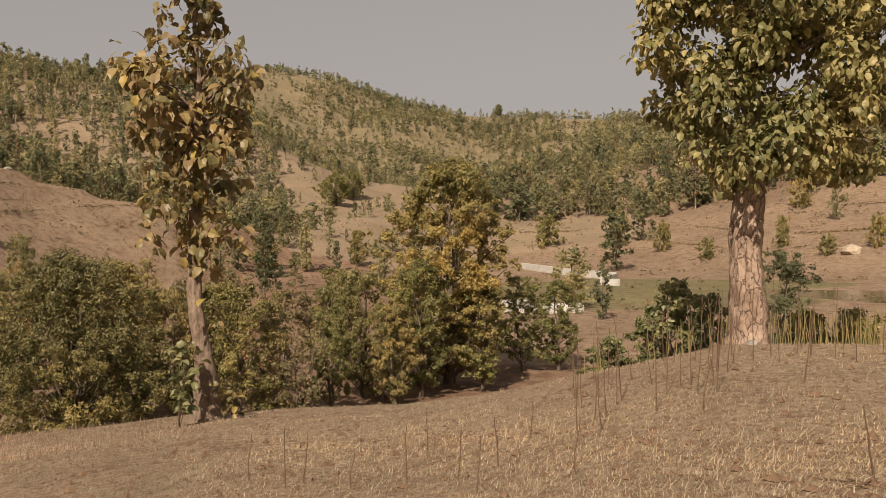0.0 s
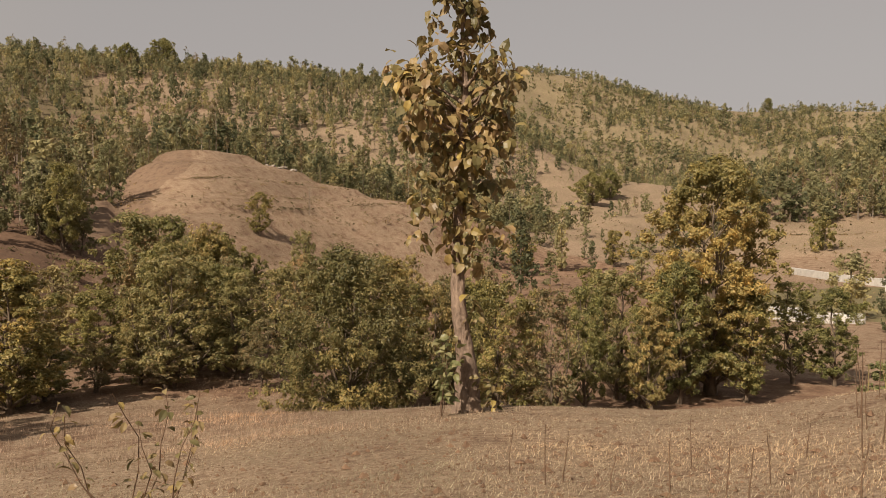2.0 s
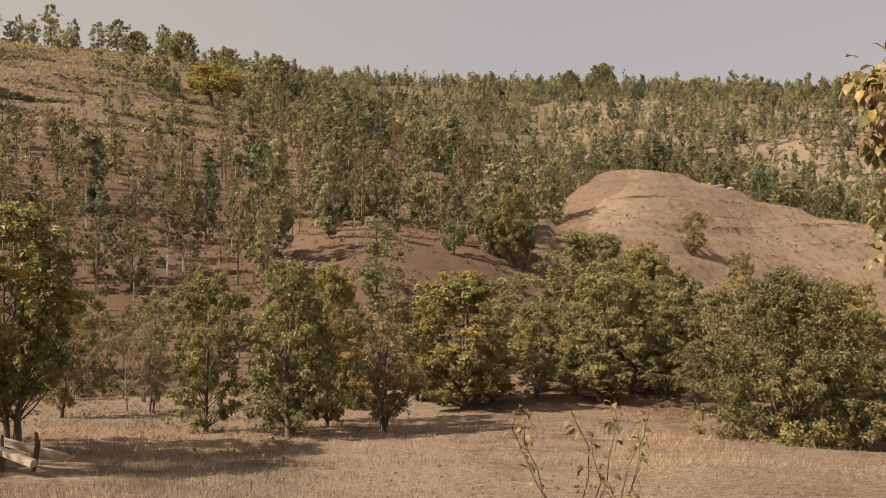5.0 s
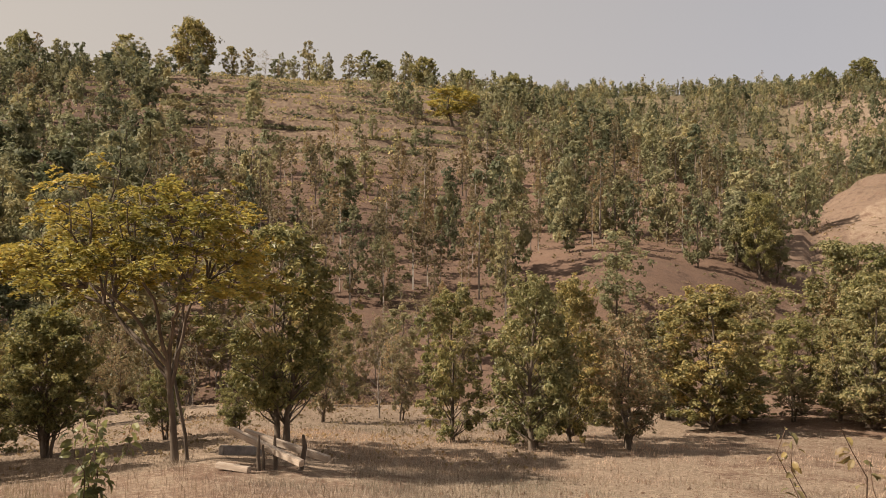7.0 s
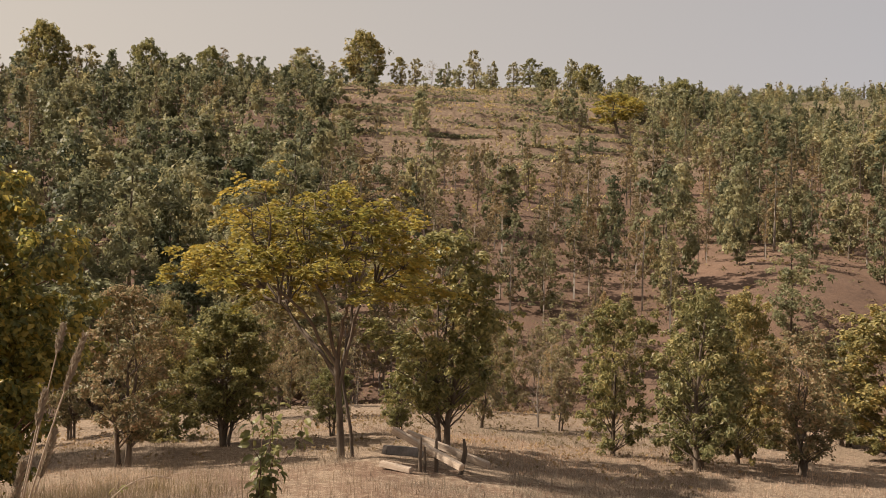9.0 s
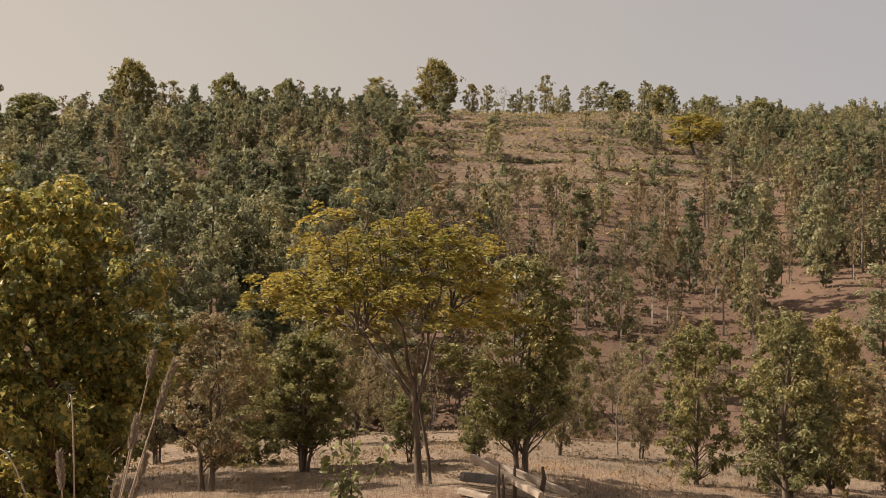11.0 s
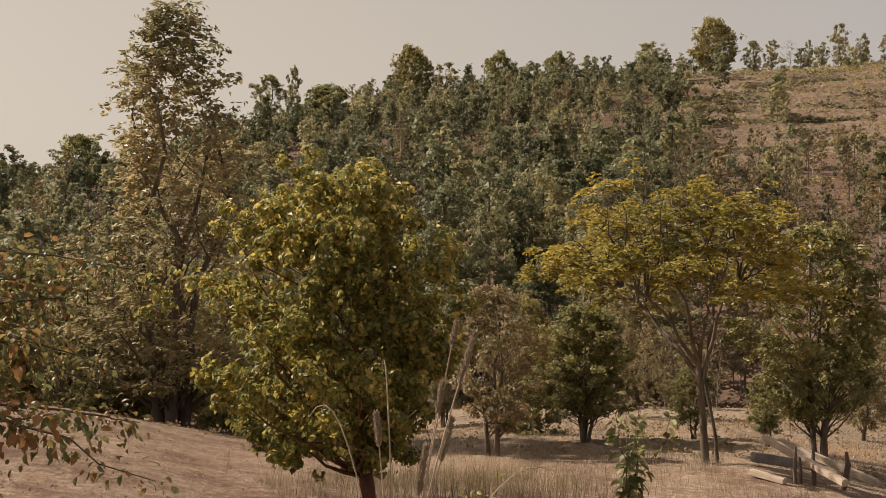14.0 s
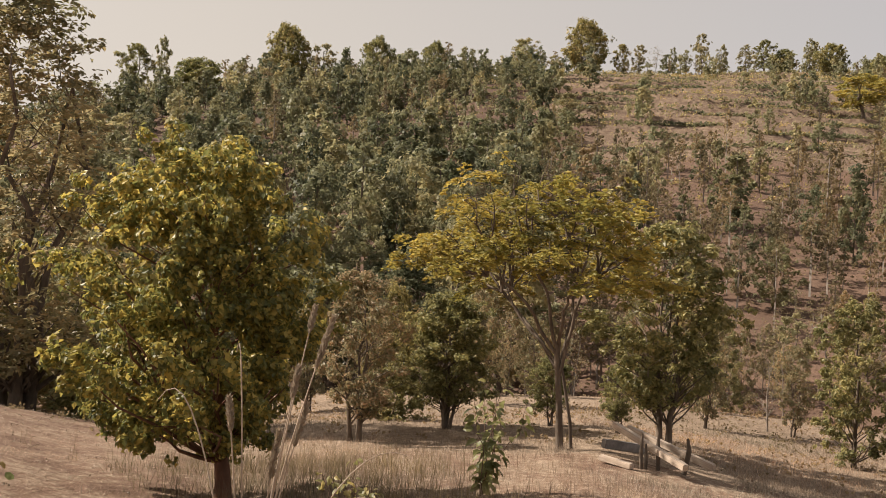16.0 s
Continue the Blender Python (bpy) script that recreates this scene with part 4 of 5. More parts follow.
def bunds(levels, az0, az1, r0, r1, size, mat, seed, label, gap):
    """Lines of scrub and stones along the level edges of terraces."""
    g = np.random.default_rng(seed)
    az = np.radians(np.arange(az0, az1, 0.11))
    r = np.linspace(r0, r1, 260)
    A, R = np.meshgrid(az, r, indexing="ij")
    Z = height(-R * np.sin(A), R * np.cos(A)) - EYE
    at = []
    for k, level in enumerate(levels):
        hit = np.argmax(Z > level + 0.6 * np.sin(az * 23 + k)[:, None], axis=1)
        ok = (hit > 0) & (np.sin(az * 17 + 2.1 * k) + np.sin(az * 41 + k) + g.normal(0, 0.5, len(az)) > gap)
        at.append(np.stack([-r[hit[ok]] * np.sin(az[ok]), r[hit[ok]] * np.cos(az[ok]), Z[np.arange(len(az))[ok], hit[ok]] + EYE], -1))
    at = np.concatenate(at)
    m, k = len(at), 8
    d = ball(g, m * k) * np.array([1.2, 1.2, 0.5])
    d[:, 2] = np.abs(d[:, 2])
    p = np.repeat(at, k, axis=0) + d * np.repeat(size * g.lognormal(0, 0.35, m), k)[:, None]
    v, f = leaves(g, p, d + g.normal(0, 0.3, d.shape), d + np.array([0, 0, 0.2]), size * 0.9, 0.7)
    return tagged(new("terrace_scrub", mesh_of("terrace_scrub", v, f, mat)), label, "scrub", kind="stuff")


bunds(np.arange(17, 52, 3.6), 56, 84, 120, 285, 0.75, HAZED_DARK, 44, "dark scrub growing along the terrace edges", -0.15)
bunds((2.0, 3.6, 5.6), 17, 33, 95, 150, 0.3, BROWN, 45, "dry grass along the terrace edges of the bare spur", 0.2)
bunds((-5.5, -3.0, 2.0), -29, -4, 130, 230, 0.35, BROWN, 46, "dry scrub along the bank of the bare slope", 0.3)
tufts(1500, 99, 127, 5, 24, 0.045, GRASS, 42, "small dry tussocks on the knoll")
tufts(2600, 52, 112, 19, 46, 0.13, BROWN, 39, "dry brown undergrowth on the terrace")
tufts(4200, 40, 80, 44, 150, 0.45, BROWN, 34, "dry brown scrub scattered over the red slope")
tufts(2800, 54, 126, 150, 290, 0.8, HAZED_OLIVE, 35, "olive scrub scattered over the hillside")
tufts(1500, 3, 40, 60, 240, 0.5, BROWN, 36, "dry scrub scattered over the bare spur")
tufts(3600, 15, 38, 95, 165, 0.22, BROWN, 41, "short dry tussocks on the bare spur")
tufts(1700, -31, 3, 60, 300, 0.5, BROWN, 37, "dry scrub scattered over the bare slope")
tufts(3000, -31, 56, 240, 590, 1.1, HAZED_OLIVE, 38, "olive scrub scattered over the far hills")
rest = near_order[45:]
draw = rng.uniform(0, 1, len(rest))
b, q = waz[rest], wr[rest]
p_deep = np.where(b > 79, 0.5, np.where(b > 54, 0.12, np.where(b > 36, 0.3, np.where(b > 9, np.where(q > 300, 0.4, 0.34), 0.3))))
p_rust = np.where(b > 79, 0.14, np.where(b > 54, np.where(q < 150, 0.72, 0.3), np.where(q < 260, 0.32, 0.14)))
# the crowns carry the haze of distance in their leaf colour
wood_mesh("dark_woods", HAZED_DARK, rest[draw < p_deep], "dark green woods covering the hills")
wood_mesh("olive_woods", HAZED_OLIVE, rest[(draw >= p_deep) & (draw < 1 - p_rust)], "olive green woods scattered over the hills")
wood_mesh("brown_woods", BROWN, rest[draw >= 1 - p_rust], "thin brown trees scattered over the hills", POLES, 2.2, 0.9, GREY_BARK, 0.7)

# ---- the two big-leaved trees of the field ----
def big_leaf_tree(name, az, r, trunk_line, trunk_r, clumps, n, leaf, mat, label, seed, bark):
    g = np.random.default_rng(seed)
    ob = thing(name, spot(az, r), label, "tree", turn=az)
    line = np.asarray(trunk_line, float)
    z = np.linspace(line[0, 2], line[-1, 2], 90)
    fine = np.stack([np.interp(z, line[:, 2], line[:, i]) for i in range(3)], -1)
    fine[:, :2] += np.stack([np.sin(z * 2.1 + seed), np.cos(z * 1.7 + seed)], -1) * 0.03
    v, f = tube(fine, np.interp(z, line[:, 2], trunk_r), 28)
    turn = np.tile(np.arange(28) * 2 * math.pi / 28, 90)
    up = np.repeat(z, 28)
    groove = 0.08 * np.sin(turn * 5 + 0.8 * np.sin(up * 1.3)) + 0.05 * np.sin(turn * 9 + up * 2.2) + 0.06 * np.sin(up * 6 + turn * 2) * np.sin(up * 2.3) + g.normal(0, 0.035, len(v))
    mid = np.repeat(fine, 28, axis=0)
    bits = [(mid + (v - mid) * (1 + groove)[:, None], f)]
    c = np.asarray(clumps, float)
    for k in c[:46]:
        hgt = np.clip(k[2] - 0.5 * abs(k[0]) - 0.2, line[0, 2], line[-1, 2] - 0.05)
        s = np.array([np.interp(hgt, line[:, 2], line[:, i]) for i in range(3)])
        bits.append(tube(bent(g, s, k[:3], 6, 0.1), np.linspace(0.045, 0.012, 6), 6))
    v, f = joined(bits)
    part("trunk", mesh_of("trunk", v, f, bark, True), ob, "thick pale trunk with flaking bark")
    share = c[:, 3] ** 2
    pick = g.choice(len(c), n, p=share / share.sum())
    d = ball(g, n)
    at = c[pick, :3] + d * (c[pick, 3] * g.uniform(0.4, 1.05, n))[:, None]
    way = d * 0.6 + g.normal(0, 0.45, (n, 3)) + np.array([0, 0, -0.75])
    up = d * 0.8 + np.array([0, 0, 0.5]) + g.normal(0, 0.4, (n, 3))
    lv, lf = leaves(g, at, way, up, leaf, 0.68, BROAD)
    part("crown", mesh_of("crown", lv, lf, mat), ob)
    return ob


g = np.random.default_rng(80)
col = [(g.normal(0, 0.2), g.normal(0, 0.25), z, 0.34) for z in np.linspace(3.6, 10.4, 22)]
col += [(g.uniform(-1.5, 1.35), g.uniform(-0.9, 0.9), z, 0.36) for z in np.linspace(6.2, 8.1, 24)]
col += [(g.uniform(-1.05, 0.95), g.uniform(-0.6, 0.6), z, 0.32) for z in np.linspace(4.0, 6.3, 17)]
col += [(g.uniform(-0.3, 0.3), -0.2, z, 0.16) for z in np.linspace(1.6, 3.6, 7)]
col += [(g.uniform(-0.95, 0.95), g.uniform(-0.6, 0.6), z, 0.26) for z in np.linspace(8.3, 10.4, 11)]
big_leaf_tree("teak_tree", 15.5, 20.0, [(0.12, 0, -0.4), (0.1, 0, 0.3), (0.02, 0, 1.3), (-0.07, 0, 2.4), (-0.14, 0, 3.6), (-0.1, 0, 5.5), (0.05, 0, 7.5), (0.0, 0, 10.4)],
              [0.38, 0.29, 0.21, 0.16, 0.13, 0.1, 0.06, 0.02], col, 1750, 0.265, TEAK_DRY, "slender tree with large withering yellow leaves, pale trunk", 81, ROUGH_BARK)
col = []
for _ in range(175):
    a, q = g.uniform(0, 6.283), math.sqrt(g.uniform(0, 1))
    z = g.uniform(3.9, 10.2)
    reach = 2.85 if z > 4.8 else 1.8
    col.append((0.7 + math.cos(a) * q * reach, math.sin(a) * q * 1.7, z, g.uniform(0.35, 0.62)))
col += [(0.0, 0.1, 3.5, 0.35), (-0.45, -0.2, 3.7, 0.42), (-0.2, 0.2, 3.3, 0.3)]
big_leaf_tree("broadleaf_tree", -19.1, 20.0, [(0.0, 0, -0.4), (0.0, 0, 0.2), (0.0, 0, 1.2), (0.02, 0, 2.6), (0.05, 0, 3.4), (0.1, 0, 4.6), (0.1, 0, 6.0), (0.1, 0, 8.0)],
              [0.54, 0.41, 0.345, 0.325, 0.28, 0.2, 0.12, 0.05], col, 19000, 0.19, TEAK_GREEN, "stout tree with dense large green leaves, pale trunk", 82, PALE_BARK)

# ---- stubble and dry grass ----
def blades(name, mat, n, az0, az1, r0, r1, length, width, lean, label, seed, tuft=1):
    """Straws standing and lying on the slope."""
    g = np.random.default_rng(seed)
    k = n // tuft
    az = np.radians(g.uniform(az0, az1, k) + g.normal(0, 3.5, k))
    r = np.exp(g.uniform(math.log(r0), math.log(r1), k)) if r1 / r0 > 1.5 else np.sqrt(g.uniform(r0 * r0, r1 * r1, k))
    x, y = -r * np.sin(az), r * np.cos(az)
    patch = rough(x, y, 2.2, 4.0) + 0.6 * g.normal(size=k) > -0.35
    # trodden ground round the timbers
    deg = np.degrees(az)
    patch &= ~((deg > 66.5) & (deg < 76.5) & (r > 14.5) & (r < 19.5) & (g.uniform(0, 1, k) < 0.85))
    x, y = np.repeat(x[patch], tuft), np.repeat(y[patch], tuft)
    x, y = x + g.normal(0, 0.07, len(x)) * (tuft > 1), y + g.normal(0, 0.07, len(x)) * (tuft > 1)
    z = height(x, y)
    m = len(x)
    a = g.uniform(0, 6.283, m)
    tilt = np.abs(g.normal(0, lean, m)) if lean < 1 else np.clip(g.normal(1.33, 0.22, m), 0.2, 1.56)
    ln = length * g.uniform(0.4, 1.4, m)
    d = np.stack([np.cos(a) * np.sin(tilt), np.sin(a) * np.sin(tilt), np.cos(tilt)], -1)
    side = np.stack([-np.sin(a + 0.6), np.cos(a + 0.6), np.zeros(m)], -1)
    base = np.stack([x, y, z - 0.01], -1)
    wd = width * g.uniform(0.6, 1.4, m)
    v = np.stack([base - side * wd[:, None] / 2, base + side * wd[:, None] / 2, base + d * ln[:, None] + np.array([0, 0, 0.012])], 1).reshape(-1, 3)
    f = np.arange(3 * m).reshape(-1, 3)
    return tagged(new(name, mesh_of(name, v, f, mat)), label, "grass", kind="stuff")


blades("stubble", STRAW, 230000, -32, 60, 5.5, 22, 0.09, 0.009, 1.15, "short pale straw stubble lying over the field", 90)
blades("stubble", STRAW, 60000, -30, 58, 6.0, 22, 0.05, 0.009, 0.95, "cut straw stubble standing in the field", 96, 5)
blades("stubble", GRASS, 90000, 97, 127, 5.0, 24, 0.06, 0.006, 1.1, "short dry grass on the knoll", 91)
blades("dry_grass", GRASS, 170000, 50, 99, 5.5, 32, 0.13, 0.007, 0.8, "dry golden brown grass on the terrace", 92, 6)
blades("dry_grass", BROWN, 15000, 84, 101, 6.5, 15, 0.4, 0.006, 0.6, "tall rusty dry grass round the saplings", 94, 9)
blades("dry_grass", GRASS, 60000, 20, 75, 18, 40, 0.13, 0.01, 0.8, "dry brown grass along the terrace", 93, 6)


def crumbs(n, az0, az1, r0, r1, size, seed):
    """Small lumps of turned soil."""
    g = np.random.default_rng(seed)
    az, r = np.radians(g.uniform(az0, az1, n)), np.exp(g.uniform(math.log(r0), math.log(r1), n))
    x, y = -r * np.sin(az), r * np.cos(az)
    s = size * np.clip(g.lognormal(0, 0.45, n), 0.4, 2.2)
    at = np.stack([x, y, height(x, y) + s * 0.2], -1)
    tv = np.array([(1, 0, 0), (0, 1, 0), (-1, 0, 0), (0, -1, 0), (0, 0, 0.75), (0, 0, -0.6)])
    tf = np.array([(0, 1, 4), (1, 2, 4), (2, 3, 4), (3, 0, 4), (1, 0, 5), (2, 1, 5), (3, 2, 5), (0, 3, 5)])
    v = at[:, None] + tv[None] * g.uniform(0.6, 1.4, (n, 6, 1)) * s[:, None, None]
    f = tf[None] + (np.arange(n) * 6)[:, None, None]
    return tagged(new("soil_crumbs", mesh_of("soil_crumbs", v.reshape(-1, 3), f.reshape(-1, 3), CLOD)), "small brown lumps of turned soil", "soil", kind="stuff")


crumbs(16000, -32, 62, 5.5, 21, 0.013, 95)
crumbs(900, -32, 62, 5.5, 18, 0.035, 97)

# ---- dry stalks left in the field ----
def stalk_mesh(seed, h, r, mat):
    g = np.random.default_rng(seed)
    bits = [tube(bent(g, (0, 0, -0.05), (g.normal(0, 0.05) * h, g.normal(0, 0.05) * h, h), 6, 0.03), np.linspace(r, r * 0.5, 6), 5)]
    for k in range(3):
        z = h * g.uniform(0.4, 0.9)
        a = g.uniform(0, 6.28)
        bits.append(tube([(0, 0, z), (math.cos(a) * 0.03, math.sin(a) * 0.03, z + 0.05)], [r * 0.5, r * 0.2], 4))
    v, f = joined(bits)
    return mesh_of("stalk", v, f, mat, True)


dry = [stalk_mesh(100 + k, 0.7, 0.009, STALK) for k in range(4)]
reed = [stalk_mesh(110 + k, 0.9, 0.012, REED) for k in range(4)]
g = random.Random(5)


def stalk(meshes, az, r, size, label, group):
    ob = new("dry_stalk", g.choice(meshes))
    ob.matrix_basis = Matrix.Translation(spot(az, r)) @ pose(0, 0, 0, g.uniform(-4, 4), g.uniform(-4, 4), g.uniform(0, 360)) @ Matrix.Diagonal((1, 1, size, 1))
    return tagged(ob, label, "stalk", group)


for az, r in ((9.2, 10.2), (10.3, 9.9), (6.2, 9.6), (12.6, 10.6), (2.6, 9.4), (-0.8, 9.2), (-3.4, 9.8), (-8.2, 8.6), (1.2, 11.5), (-5.5, 11.8), (-25.5, 7.6), (-2.0, 8.4)):
    stalk(dry, az, r, g.uniform(0.55, 1.0), "thin dry brown crop stalk standing in the stubble", "field stalks")
for k in range(46):
    stalk(dry, g.uniform(-27.5, -8), g.uniform(11, 18.5), g.uniform(0.9, 2.0), "thin dry brown crop stalk standing in the stubble", "field stalks")
for k in range(95):
    az = -20.4 - 8.2 * (k + g.uniform(0, 1)) / 78 if k < 78 else g.uniform(-18, -9)
    stalk(reed, az, g.uniform(20.3, 21.2), g.uniform(0.6, 0.95), "yellow green cut stalk at the field edge", "field edge stalks")


# ---- timbers on short posts ----
def timber(name, a, b, wide, high, label, category, mat=TIMBER, group=""):
    a, b = Vector(a), Vector(b)
    d = b - a
    bm = bmesh.new()
    bmesh.ops.create_cube(bm, size=1)
    bmesh.ops.scale(bm, vec=(d.length, wide, high), verts=bm.verts)
    bmesh.ops.bevel(bm, geom=bm.edges[:], offset=min(wide, high) * 0.12, segments=2, affect="EDGES")
    me = bpy.data.meshes.new(name)
    bm.to_mesh(me)
    bm.free()
    me.materials.append(mat)
    ob = new(name, me)
    ob.matrix_basis = Matrix.Translation((a + b) / 2) @ d.to_track_quat("X", "Z").to_matrix().to_4x4()
    return tagged(ob, label, category, group)


def post(az, r, h, rad):
    gg = np.random.default_rng(int(az * 10))
    v, f = tube(bent(gg, (0, 0, -0.2), (0.02, 0, h), 5, 0.04), [rad * 1.05, rad, rad, rad * 0.95, rad * 0.5], 8)
    ob = new("post", mesh_of("post", v, f, BARK, True))
    ob.location = spot(az, r)
    return tagged(ob, "short rough wooden post in the ground", "post", "posts under the timbers")


timber("timber_beam", spot(74.2, 16.93, 0.6), spot(69.7, 15.45, 0.22), 0.12, 0.12, "long squared weathered timber resting on posts", "beam", group="timbers")
timber("timber_beam", spot(73.3, 17.48, 0.55), spot(68.0, 16.28, 0.24), 0.12, 0.12, "long squared weathered timber resting on posts", "beam", group="timbers")
timber("timber_beam", spot(75.0, 15.82, 0.09), spot(73.0, 15.45, 0.06), 0.12, 0.1, "short squared timber lying on the ground", "beam", group="timbers")
timber("timber_beam", spot(74.8, 17.76, 0.16), spot(72.2, 18.41, 0.16), 0.16, 0.18, "dark weathered timber lying behind the posts", "beam", STONE, group="timbers")
for az, r, h, rad in ((72.4, 15.91, 0.62, 0.035), (72.15, 16.05, 0.45, 0.03), (71.4, 16.19, 0.62, 0.04), (69.9, 16.28, 0.68, 0.05)):
    post(az, r, h, rad)


# ---- whitewashed check dam and roofs on the valley floor ----
def white_wall(name, az0, r0, az1, r1, high, thick, label, low=-0.15):
    a, b = spot(az0, r0, high / 2 + low), spot(az1, r1, high / 2 + low)
    return timber(name, a, b, thick, high, label, "wall", LIME)


white_wall("low_wall", -5.2, 150, -8.0, 133, 1.2, 0.5, "long low whitewashed wall on the valley floor")
white_wall("low_wall", -8.0, 133, -11.3, 121, 1.2, 0.5, "long low whitewashed wall on the valley floor")
white_wall("low_wall", -11.3, 121, -10.4, 112, 1.1, 0.5, "short whitewashed return of the low wall")
white_wall("low_wall", -10.4, 112, -11.5, 110, 1.0, 0.5, "short whitewashed return of the low wall")
white_wall("low_wall", -4.0, 78, -6.2, 76, 1.2, 1.2, "white wall end between the valley trees")
white_wall("low_wall", -6.2, 76, -9.1, 77, 0.9, 1.4, "white wall between the valley trees")

# ---- still water in the valley ----
m, n, l = material("still_water")
finish(n, l, (0.09, 0.075, 0.05), 0.12, spec=0.5)
bm = bmesh.new()
bmesh.ops.create_circle(bm, cap_ends=True, radius=1.0, segments=40)
me = bpy.data.meshes.new("water")
bm.to_mesh(me)
bm.free()
me.materials.append(m)
pond = new("water", me)
pond.matrix_basis = Matrix.Translation(spot(-25, 100, 0.08)) @ pose(0, 0, 0, 0, 0, -25) @ Matrix.Diagonal((14, 7, 1, 1))
tagged(pond, "brown still pond on the valley floor", "pond", kind="structure")


# ---- clods and stones ----
EARTH_PILE = plain_material("pale_earth", (0.3, 0.24, 0.18), (0.46, 0.38, 0.3), 2.0, 0.95, None, 0.7, 0.1)


def clod(az, r, size, mat, name, label):
    gg = np.random.default_rng(int(abs(az) * 100))
    bm = bmesh.new()
    bmesh.ops.create_icosphere(bm, subdivisions=2, radius=size)
    for vv in bm.verts:
        vv.co *= 1 + gg.normal(0, 0.13)
        vv.co.z *= 0.6
    me = bpy.data.meshes.new(name)
    bm.to_mesh(me)
    bm.free()
    me.materials.append(mat)
    ob = new(name, me)
    ob.location = spot(az, r, size * 0.15)
    return tagged(ob, label, "stone" if mat is STONE else "clod")


for az, r, s in ((17.0, 8.9, 0.12), (16.6, 8.8, 0.08), (3.5, 12.2, 0.06), (11.9, 11.4, 0.07), (-8, 9.2, 0.05), (-13.2, 10.2, 0.06), (7.4, 13.5, 0.05), (-20.5, 9.5, 0.05)):
    clod(az, r, s, CLOD, "earth_clod", "dark lump of ploughed earth on the stubble")
clod(-19.4, 19.2, 0.16, STONE, "stone", "grey stone at the foot of the stout tree")
for az, r, size in ((27.2, 150, 0.7), (27.9, 151, 0.5), (26.6, 149, 0.6), (27.5, 148, 0.4), (28.3, 152, 0.5)):
    clod(az, r, size, STONE, "stone", "pale stone on the crest of the bare spur")
for az, r, size in ((42.3, 66, 0.35), (42.8, 64, 0.3), (41.6, 68, 0.3)):
    clod(az, r, size, STONE, "stone", "dark stone on the slope above the thicket")
clod(-25.3, 146, 1.6, EARTH_PILE, "earth_mound", "pale heap of dug earth on the slope")
clod(-6.0, 7.4, 0.1, CLOD, "earth_clod", "dark lump of ploughed earth on the stubble")


# ---- weeds and saplings close by ----
def leafy_plant(name, az, r, h, stems, n, leaf, mat, label, category, seed, spread=0.35, bark=None, shape=BROAD, wide=0.6, low=0.25):
    gg = np.random.default_rng(seed)
    ob = thing(name, spot(az, r), label, category, turn=az)
    bits, at, way = [], [], []
    for s in range(stems):
        a = gg.uniform(0, 6.28)
        tip = np.array([math.cos(a) * spread * h * gg.uniform(0.3, 1), math.sin(a) * spread * h * gg.uniform(0.3, 1), h * gg.uniform(0.7, 1.0)])
        line = bent(gg, (0, 0, -0.05), tip, 8, 0.1)
        v, f = tube(line, np.linspace(0.009, 0.003, 8), 5)
        part("stem", mesh_of("stem", v, f, bark or STALK, True), ob)
        for k in range(n // stems):
            u = gg.uniform(low, 1.0)
            p = np.array([np.interp(u, np.linspace(0, 1, 8), line[:, i]) for i in range(3)])
            d = ball(gg, 1)[0] * np.array([1, 1, 0.5])
            at.append(p + d * 0.04)
            way.append(d + np.array([0, 0, -0.25]))
    at, way = np.array(at), np.array(way)
    lv, lf = leaves(gg, at, way, np.tile([0, 0, 1.0], (len(at), 1)) + gg.normal(0, 0.5, at.shape), leaf, wide, shape)
    part("foliage", mesh_of("foliage", lv, lf, mat), ob)
    return ob


leafy_plant("sapling", 82.6, 11.5, 1.5, 6, 170, 0.15, DEEP, "dark broad leaved sapling in the dry grass", "sapling", 120, 0.4, low=0.15)
leafy_plant("weed", 35.6, 7.6, 1.7, 8, 190, 0.095, TEAK_DRY, "spindly dry weed with few withered leaves", "weed", 121, 0.45)
leafy_plant("weed", 17.0, 19.0, 1.9, 5, 90, 0.22, TEAK_GREEN, "leafy shoot at the foot of the slender tree", "weed", 122, 0.25)
leafy_plant("weed", 13.6, 19.6, 0.9, 5, 40, 0.2, TEAK_DRY, "low broad leaved shoot beside the slender tree", "weed", 123, 0.6)
leafy_plant("weed", 90.0, 8.7, 0.6, 6, 90, 0.07, GREEN, "small green weed in the dry grass", "weed", 124, 0.5)
leafy_plant("weed", 91.8, 8.6, 0.8, 5, 70, 0.08, DEEP, "small dark weed in the dry grass", "weed", 125, 0.4)


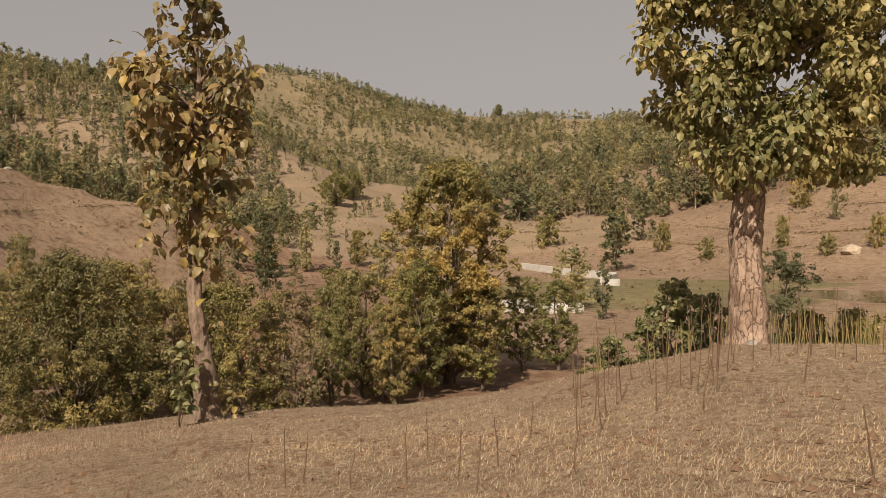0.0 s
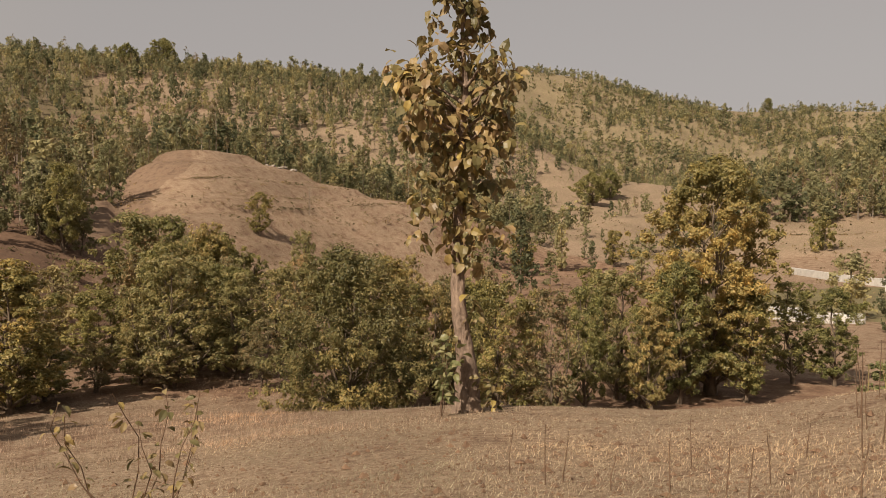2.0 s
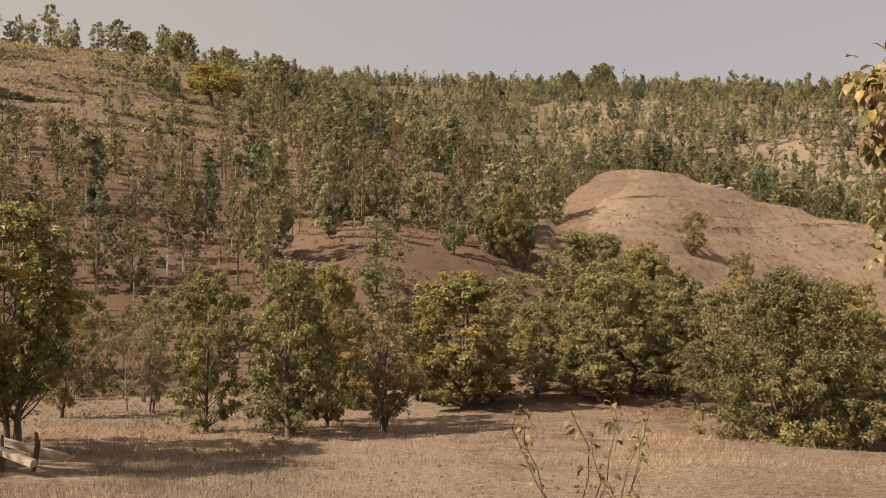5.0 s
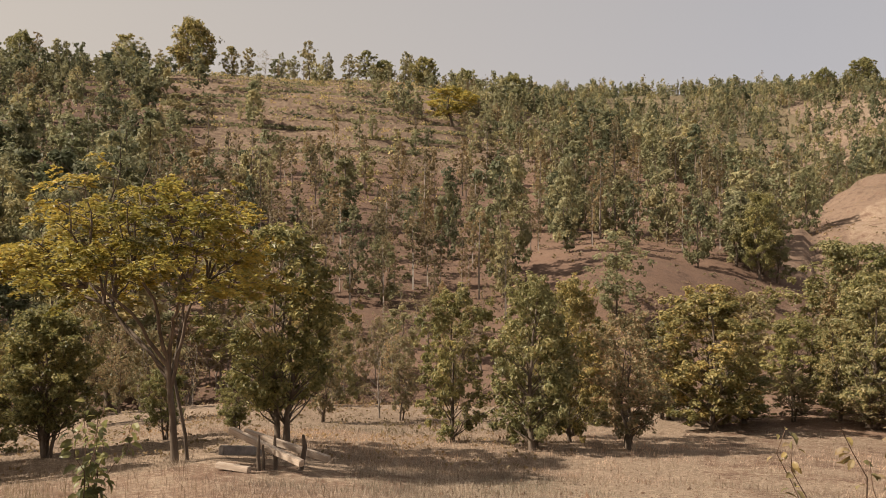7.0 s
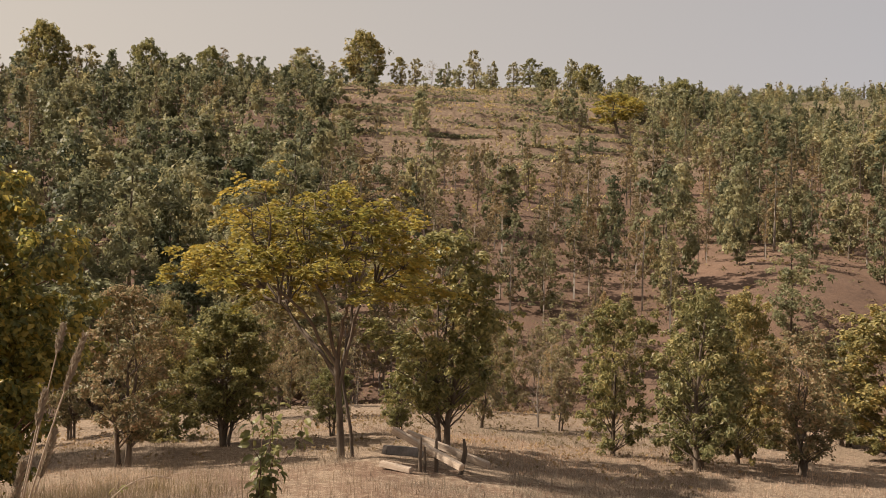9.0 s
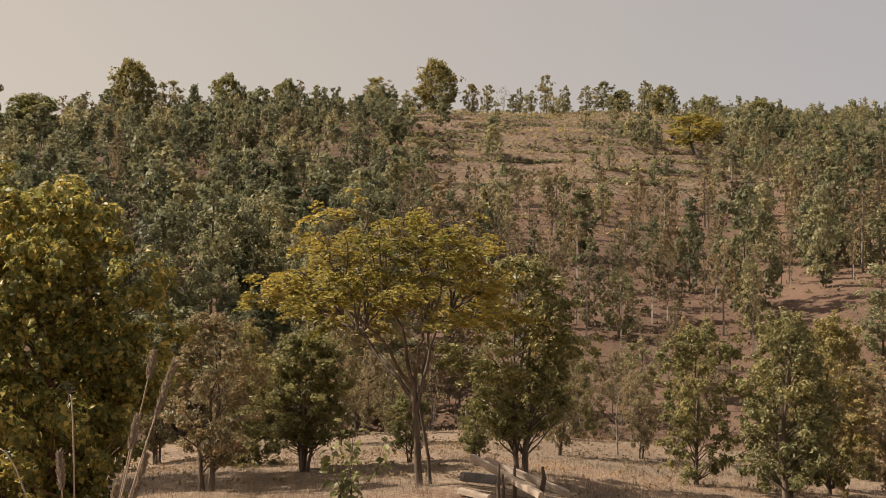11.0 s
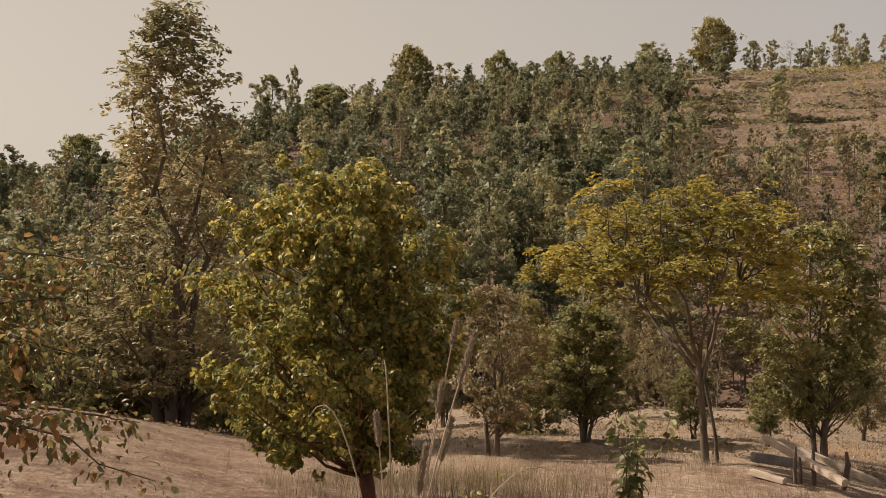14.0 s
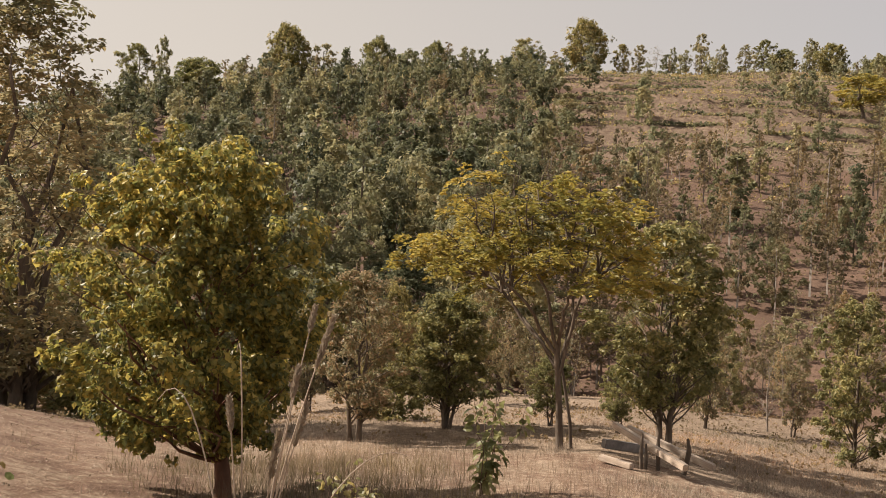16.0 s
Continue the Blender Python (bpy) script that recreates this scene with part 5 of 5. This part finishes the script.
# ---- plumed grass ----
def plume_grass(az, r, seed):
    """A clump of tall stems; x to the right of the clump and z up, in metres, for each stem's tip and the stretch of it that bears seed."""
    gg = np.random.default_rng(seed)
    ob = thing("plume_grass", spot(az, r), "tall dry grass with pale fluffy seed plumes", "grass", turn=az)
    tips = ((0.3, 1.9, 0.86, 1.0, 0.5), (0.2, 1.94, 0.93, 1.0, 0.3), (0.16, 1.42, 0.85, 1.0, 0.6), (-0.24, 1.45, 0.88, 1.0, 0.2), (0.05, 1.3, 0.8, 1.0, 0.2), (0.12, 1.62, 0.9, 1.0, 0.35))
    stems, at, way = [], [], []
    for x, z, u0, u1, bend in tips:
        t = np.linspace(0, 1, 12)
        line = np.stack([-0.12 + (x + 0.12) * t ** (1 + bend) + gg.normal(0, 0.015), gg.normal(0, 0.05) + gg.normal(0, 0.1) * t, -0.05 + (z + 0.05) * t], -1)
        stems.append(tube(line, np.linspace(0.009, 0.003, 12), 6))
        m = int(1500 * (u1 - u0) * z) + 150
        u = gg.uniform(u0, u1, m)
        p = np.stack([np.interp(u, t, line[:, i]) for i in range(3)], -1)
        fat = 0.014 * np.sin(math.pi * np.clip((u - u0) / (u1 - u0), 0.06, 0.94)) ** 0.5
        d = ball(gg, m)
        at.append(p + d * (fat * gg.uniform(0.2, 1, m))[:, None])
        way.append(d * 0.8 + (line[-1] - line[-3]) * 5)
    for x, z, sag in ((-0.42, 0.65, 0.0), (-0.2, 1.75, 0.25), (0.75, 1.15, 0.2), (-0.6, 1.5, 0.3), (0.55, 0.9, 0.15)):
        t = np.linspace(0, 1, 12)
        line = np.stack([-0.12 + (x + 0.12) * t, 0.1 * t, z * np.sin(t * (math.pi / 2 + sag))], -1)
        stems.append(tube(line, np.linspace(0.006, 0.0025, 12), 5))
    for v, f in stems:
        part("stem", mesh_of("stem", v, f, STRAW_STEM, True), ob, "pale dry grass stem")
    at, way = np.concatenate(at), np.concatenate(way)
    lv, lf = leaves(gg, at, way, ball(gg, len(at)), 0.028, 0.22)
    part("plume", mesh_of("plume", lv, lf, PLUME), ob, "pale pinkish seed plumes")


STRAW_STEM = plain_material("pale_stem", (0.36, 0.27, 0.19), (0.55, 0.44, 0.34), 9.0, 0.7)
plume_grass(95.7, 5.0, 130)

# ---- the bough that hangs in from the side, of a tree beside the path ----
def hanging_tree(az, r, seed):
    gg = np.random.default_rng(seed)
    ob = thing("turning_tree", spot(az, r), "tree with hanging boughs of green and orange leaves", "tree", turn=az)
    h = 2.6
    bits = [tube(bent(gg, (0, 0, -0.2), (0.1, 0, h), 8, 0.05), np.linspace(0.13, 0.04, 8), 9)]
    at, way = [], []
    for k in range(64):
        z = gg.uniform(0.9, 2.15)
        a = gg.uniform(0, 6.28)
        reach = gg.uniform(0.5, 1.55)
        tip = np.array([math.cos(a) * reach, math.sin(a) * reach, z + gg.uniform(-0.8, 0.15) * min(reach, 1.2)])
        line = bent(gg, (0.05, 0, z), tip, 7, 0.12)
        bits.append(tube(line, np.linspace(0.013, 0.003, 7), 5))
        for q in range(150):
            u = gg.uniform(0.2, 1.0)
            p = np.array([np.interp(u, np.linspace(0, 1, 7), line[:, i]) for i in range(3)])
            d = ball(gg, 1)[0]
            at.append(p + d * gg.uniform(0.03, 0.2))
            way.append(d * 0.8 + np.array([0, 0, -0.5]))
    v, f = joined(bits)
    part("trunk", mesh_of("trunk", v, f, BARK, True), ob)
    at, way = np.array(at), np.array(way)
    lv, lf = leaves(gg, at, way, np.tile([0, 0, 0.8], (len(at), 1)) + gg.normal(0, 0.5, at.shape), 0.06, 0.6, BROAD)
    part("crown", mesh_of("crown", lv, lf, AUTUMN), ob)


hanging_tree(126.5, 6.2, 140)


# ---- a dead branch lying on the stubble ----
gg = np.random.default_rng(150)
a, b = spot(-14.5, 7.6, 0.03), spot(-27.0, 7.4, 0.05)
bits = [tube(bent(gg, a, b, 10, 0.03), np.linspace(0.008, 0.016, 10), 6)]
for k in range(5):
    p = a + (b - a) * gg.uniform(0.3, 0.95)
    bits.append(tube(bent(gg, p, np.array(p) + np.array([gg.uniform(-0.4, 0.4), gg.uniform(-0.5, 0.5), gg.uniform(0.0, 0.05)]), 6, 0.08), np.linspace(0.008, 0.003, 6), 5))
v, f = joined(bits)
tagged(new("fallen_branch", mesh_of("fallen_branch", v, f, STALK, True)), "thin dead branch lying on the stubble", "branch")
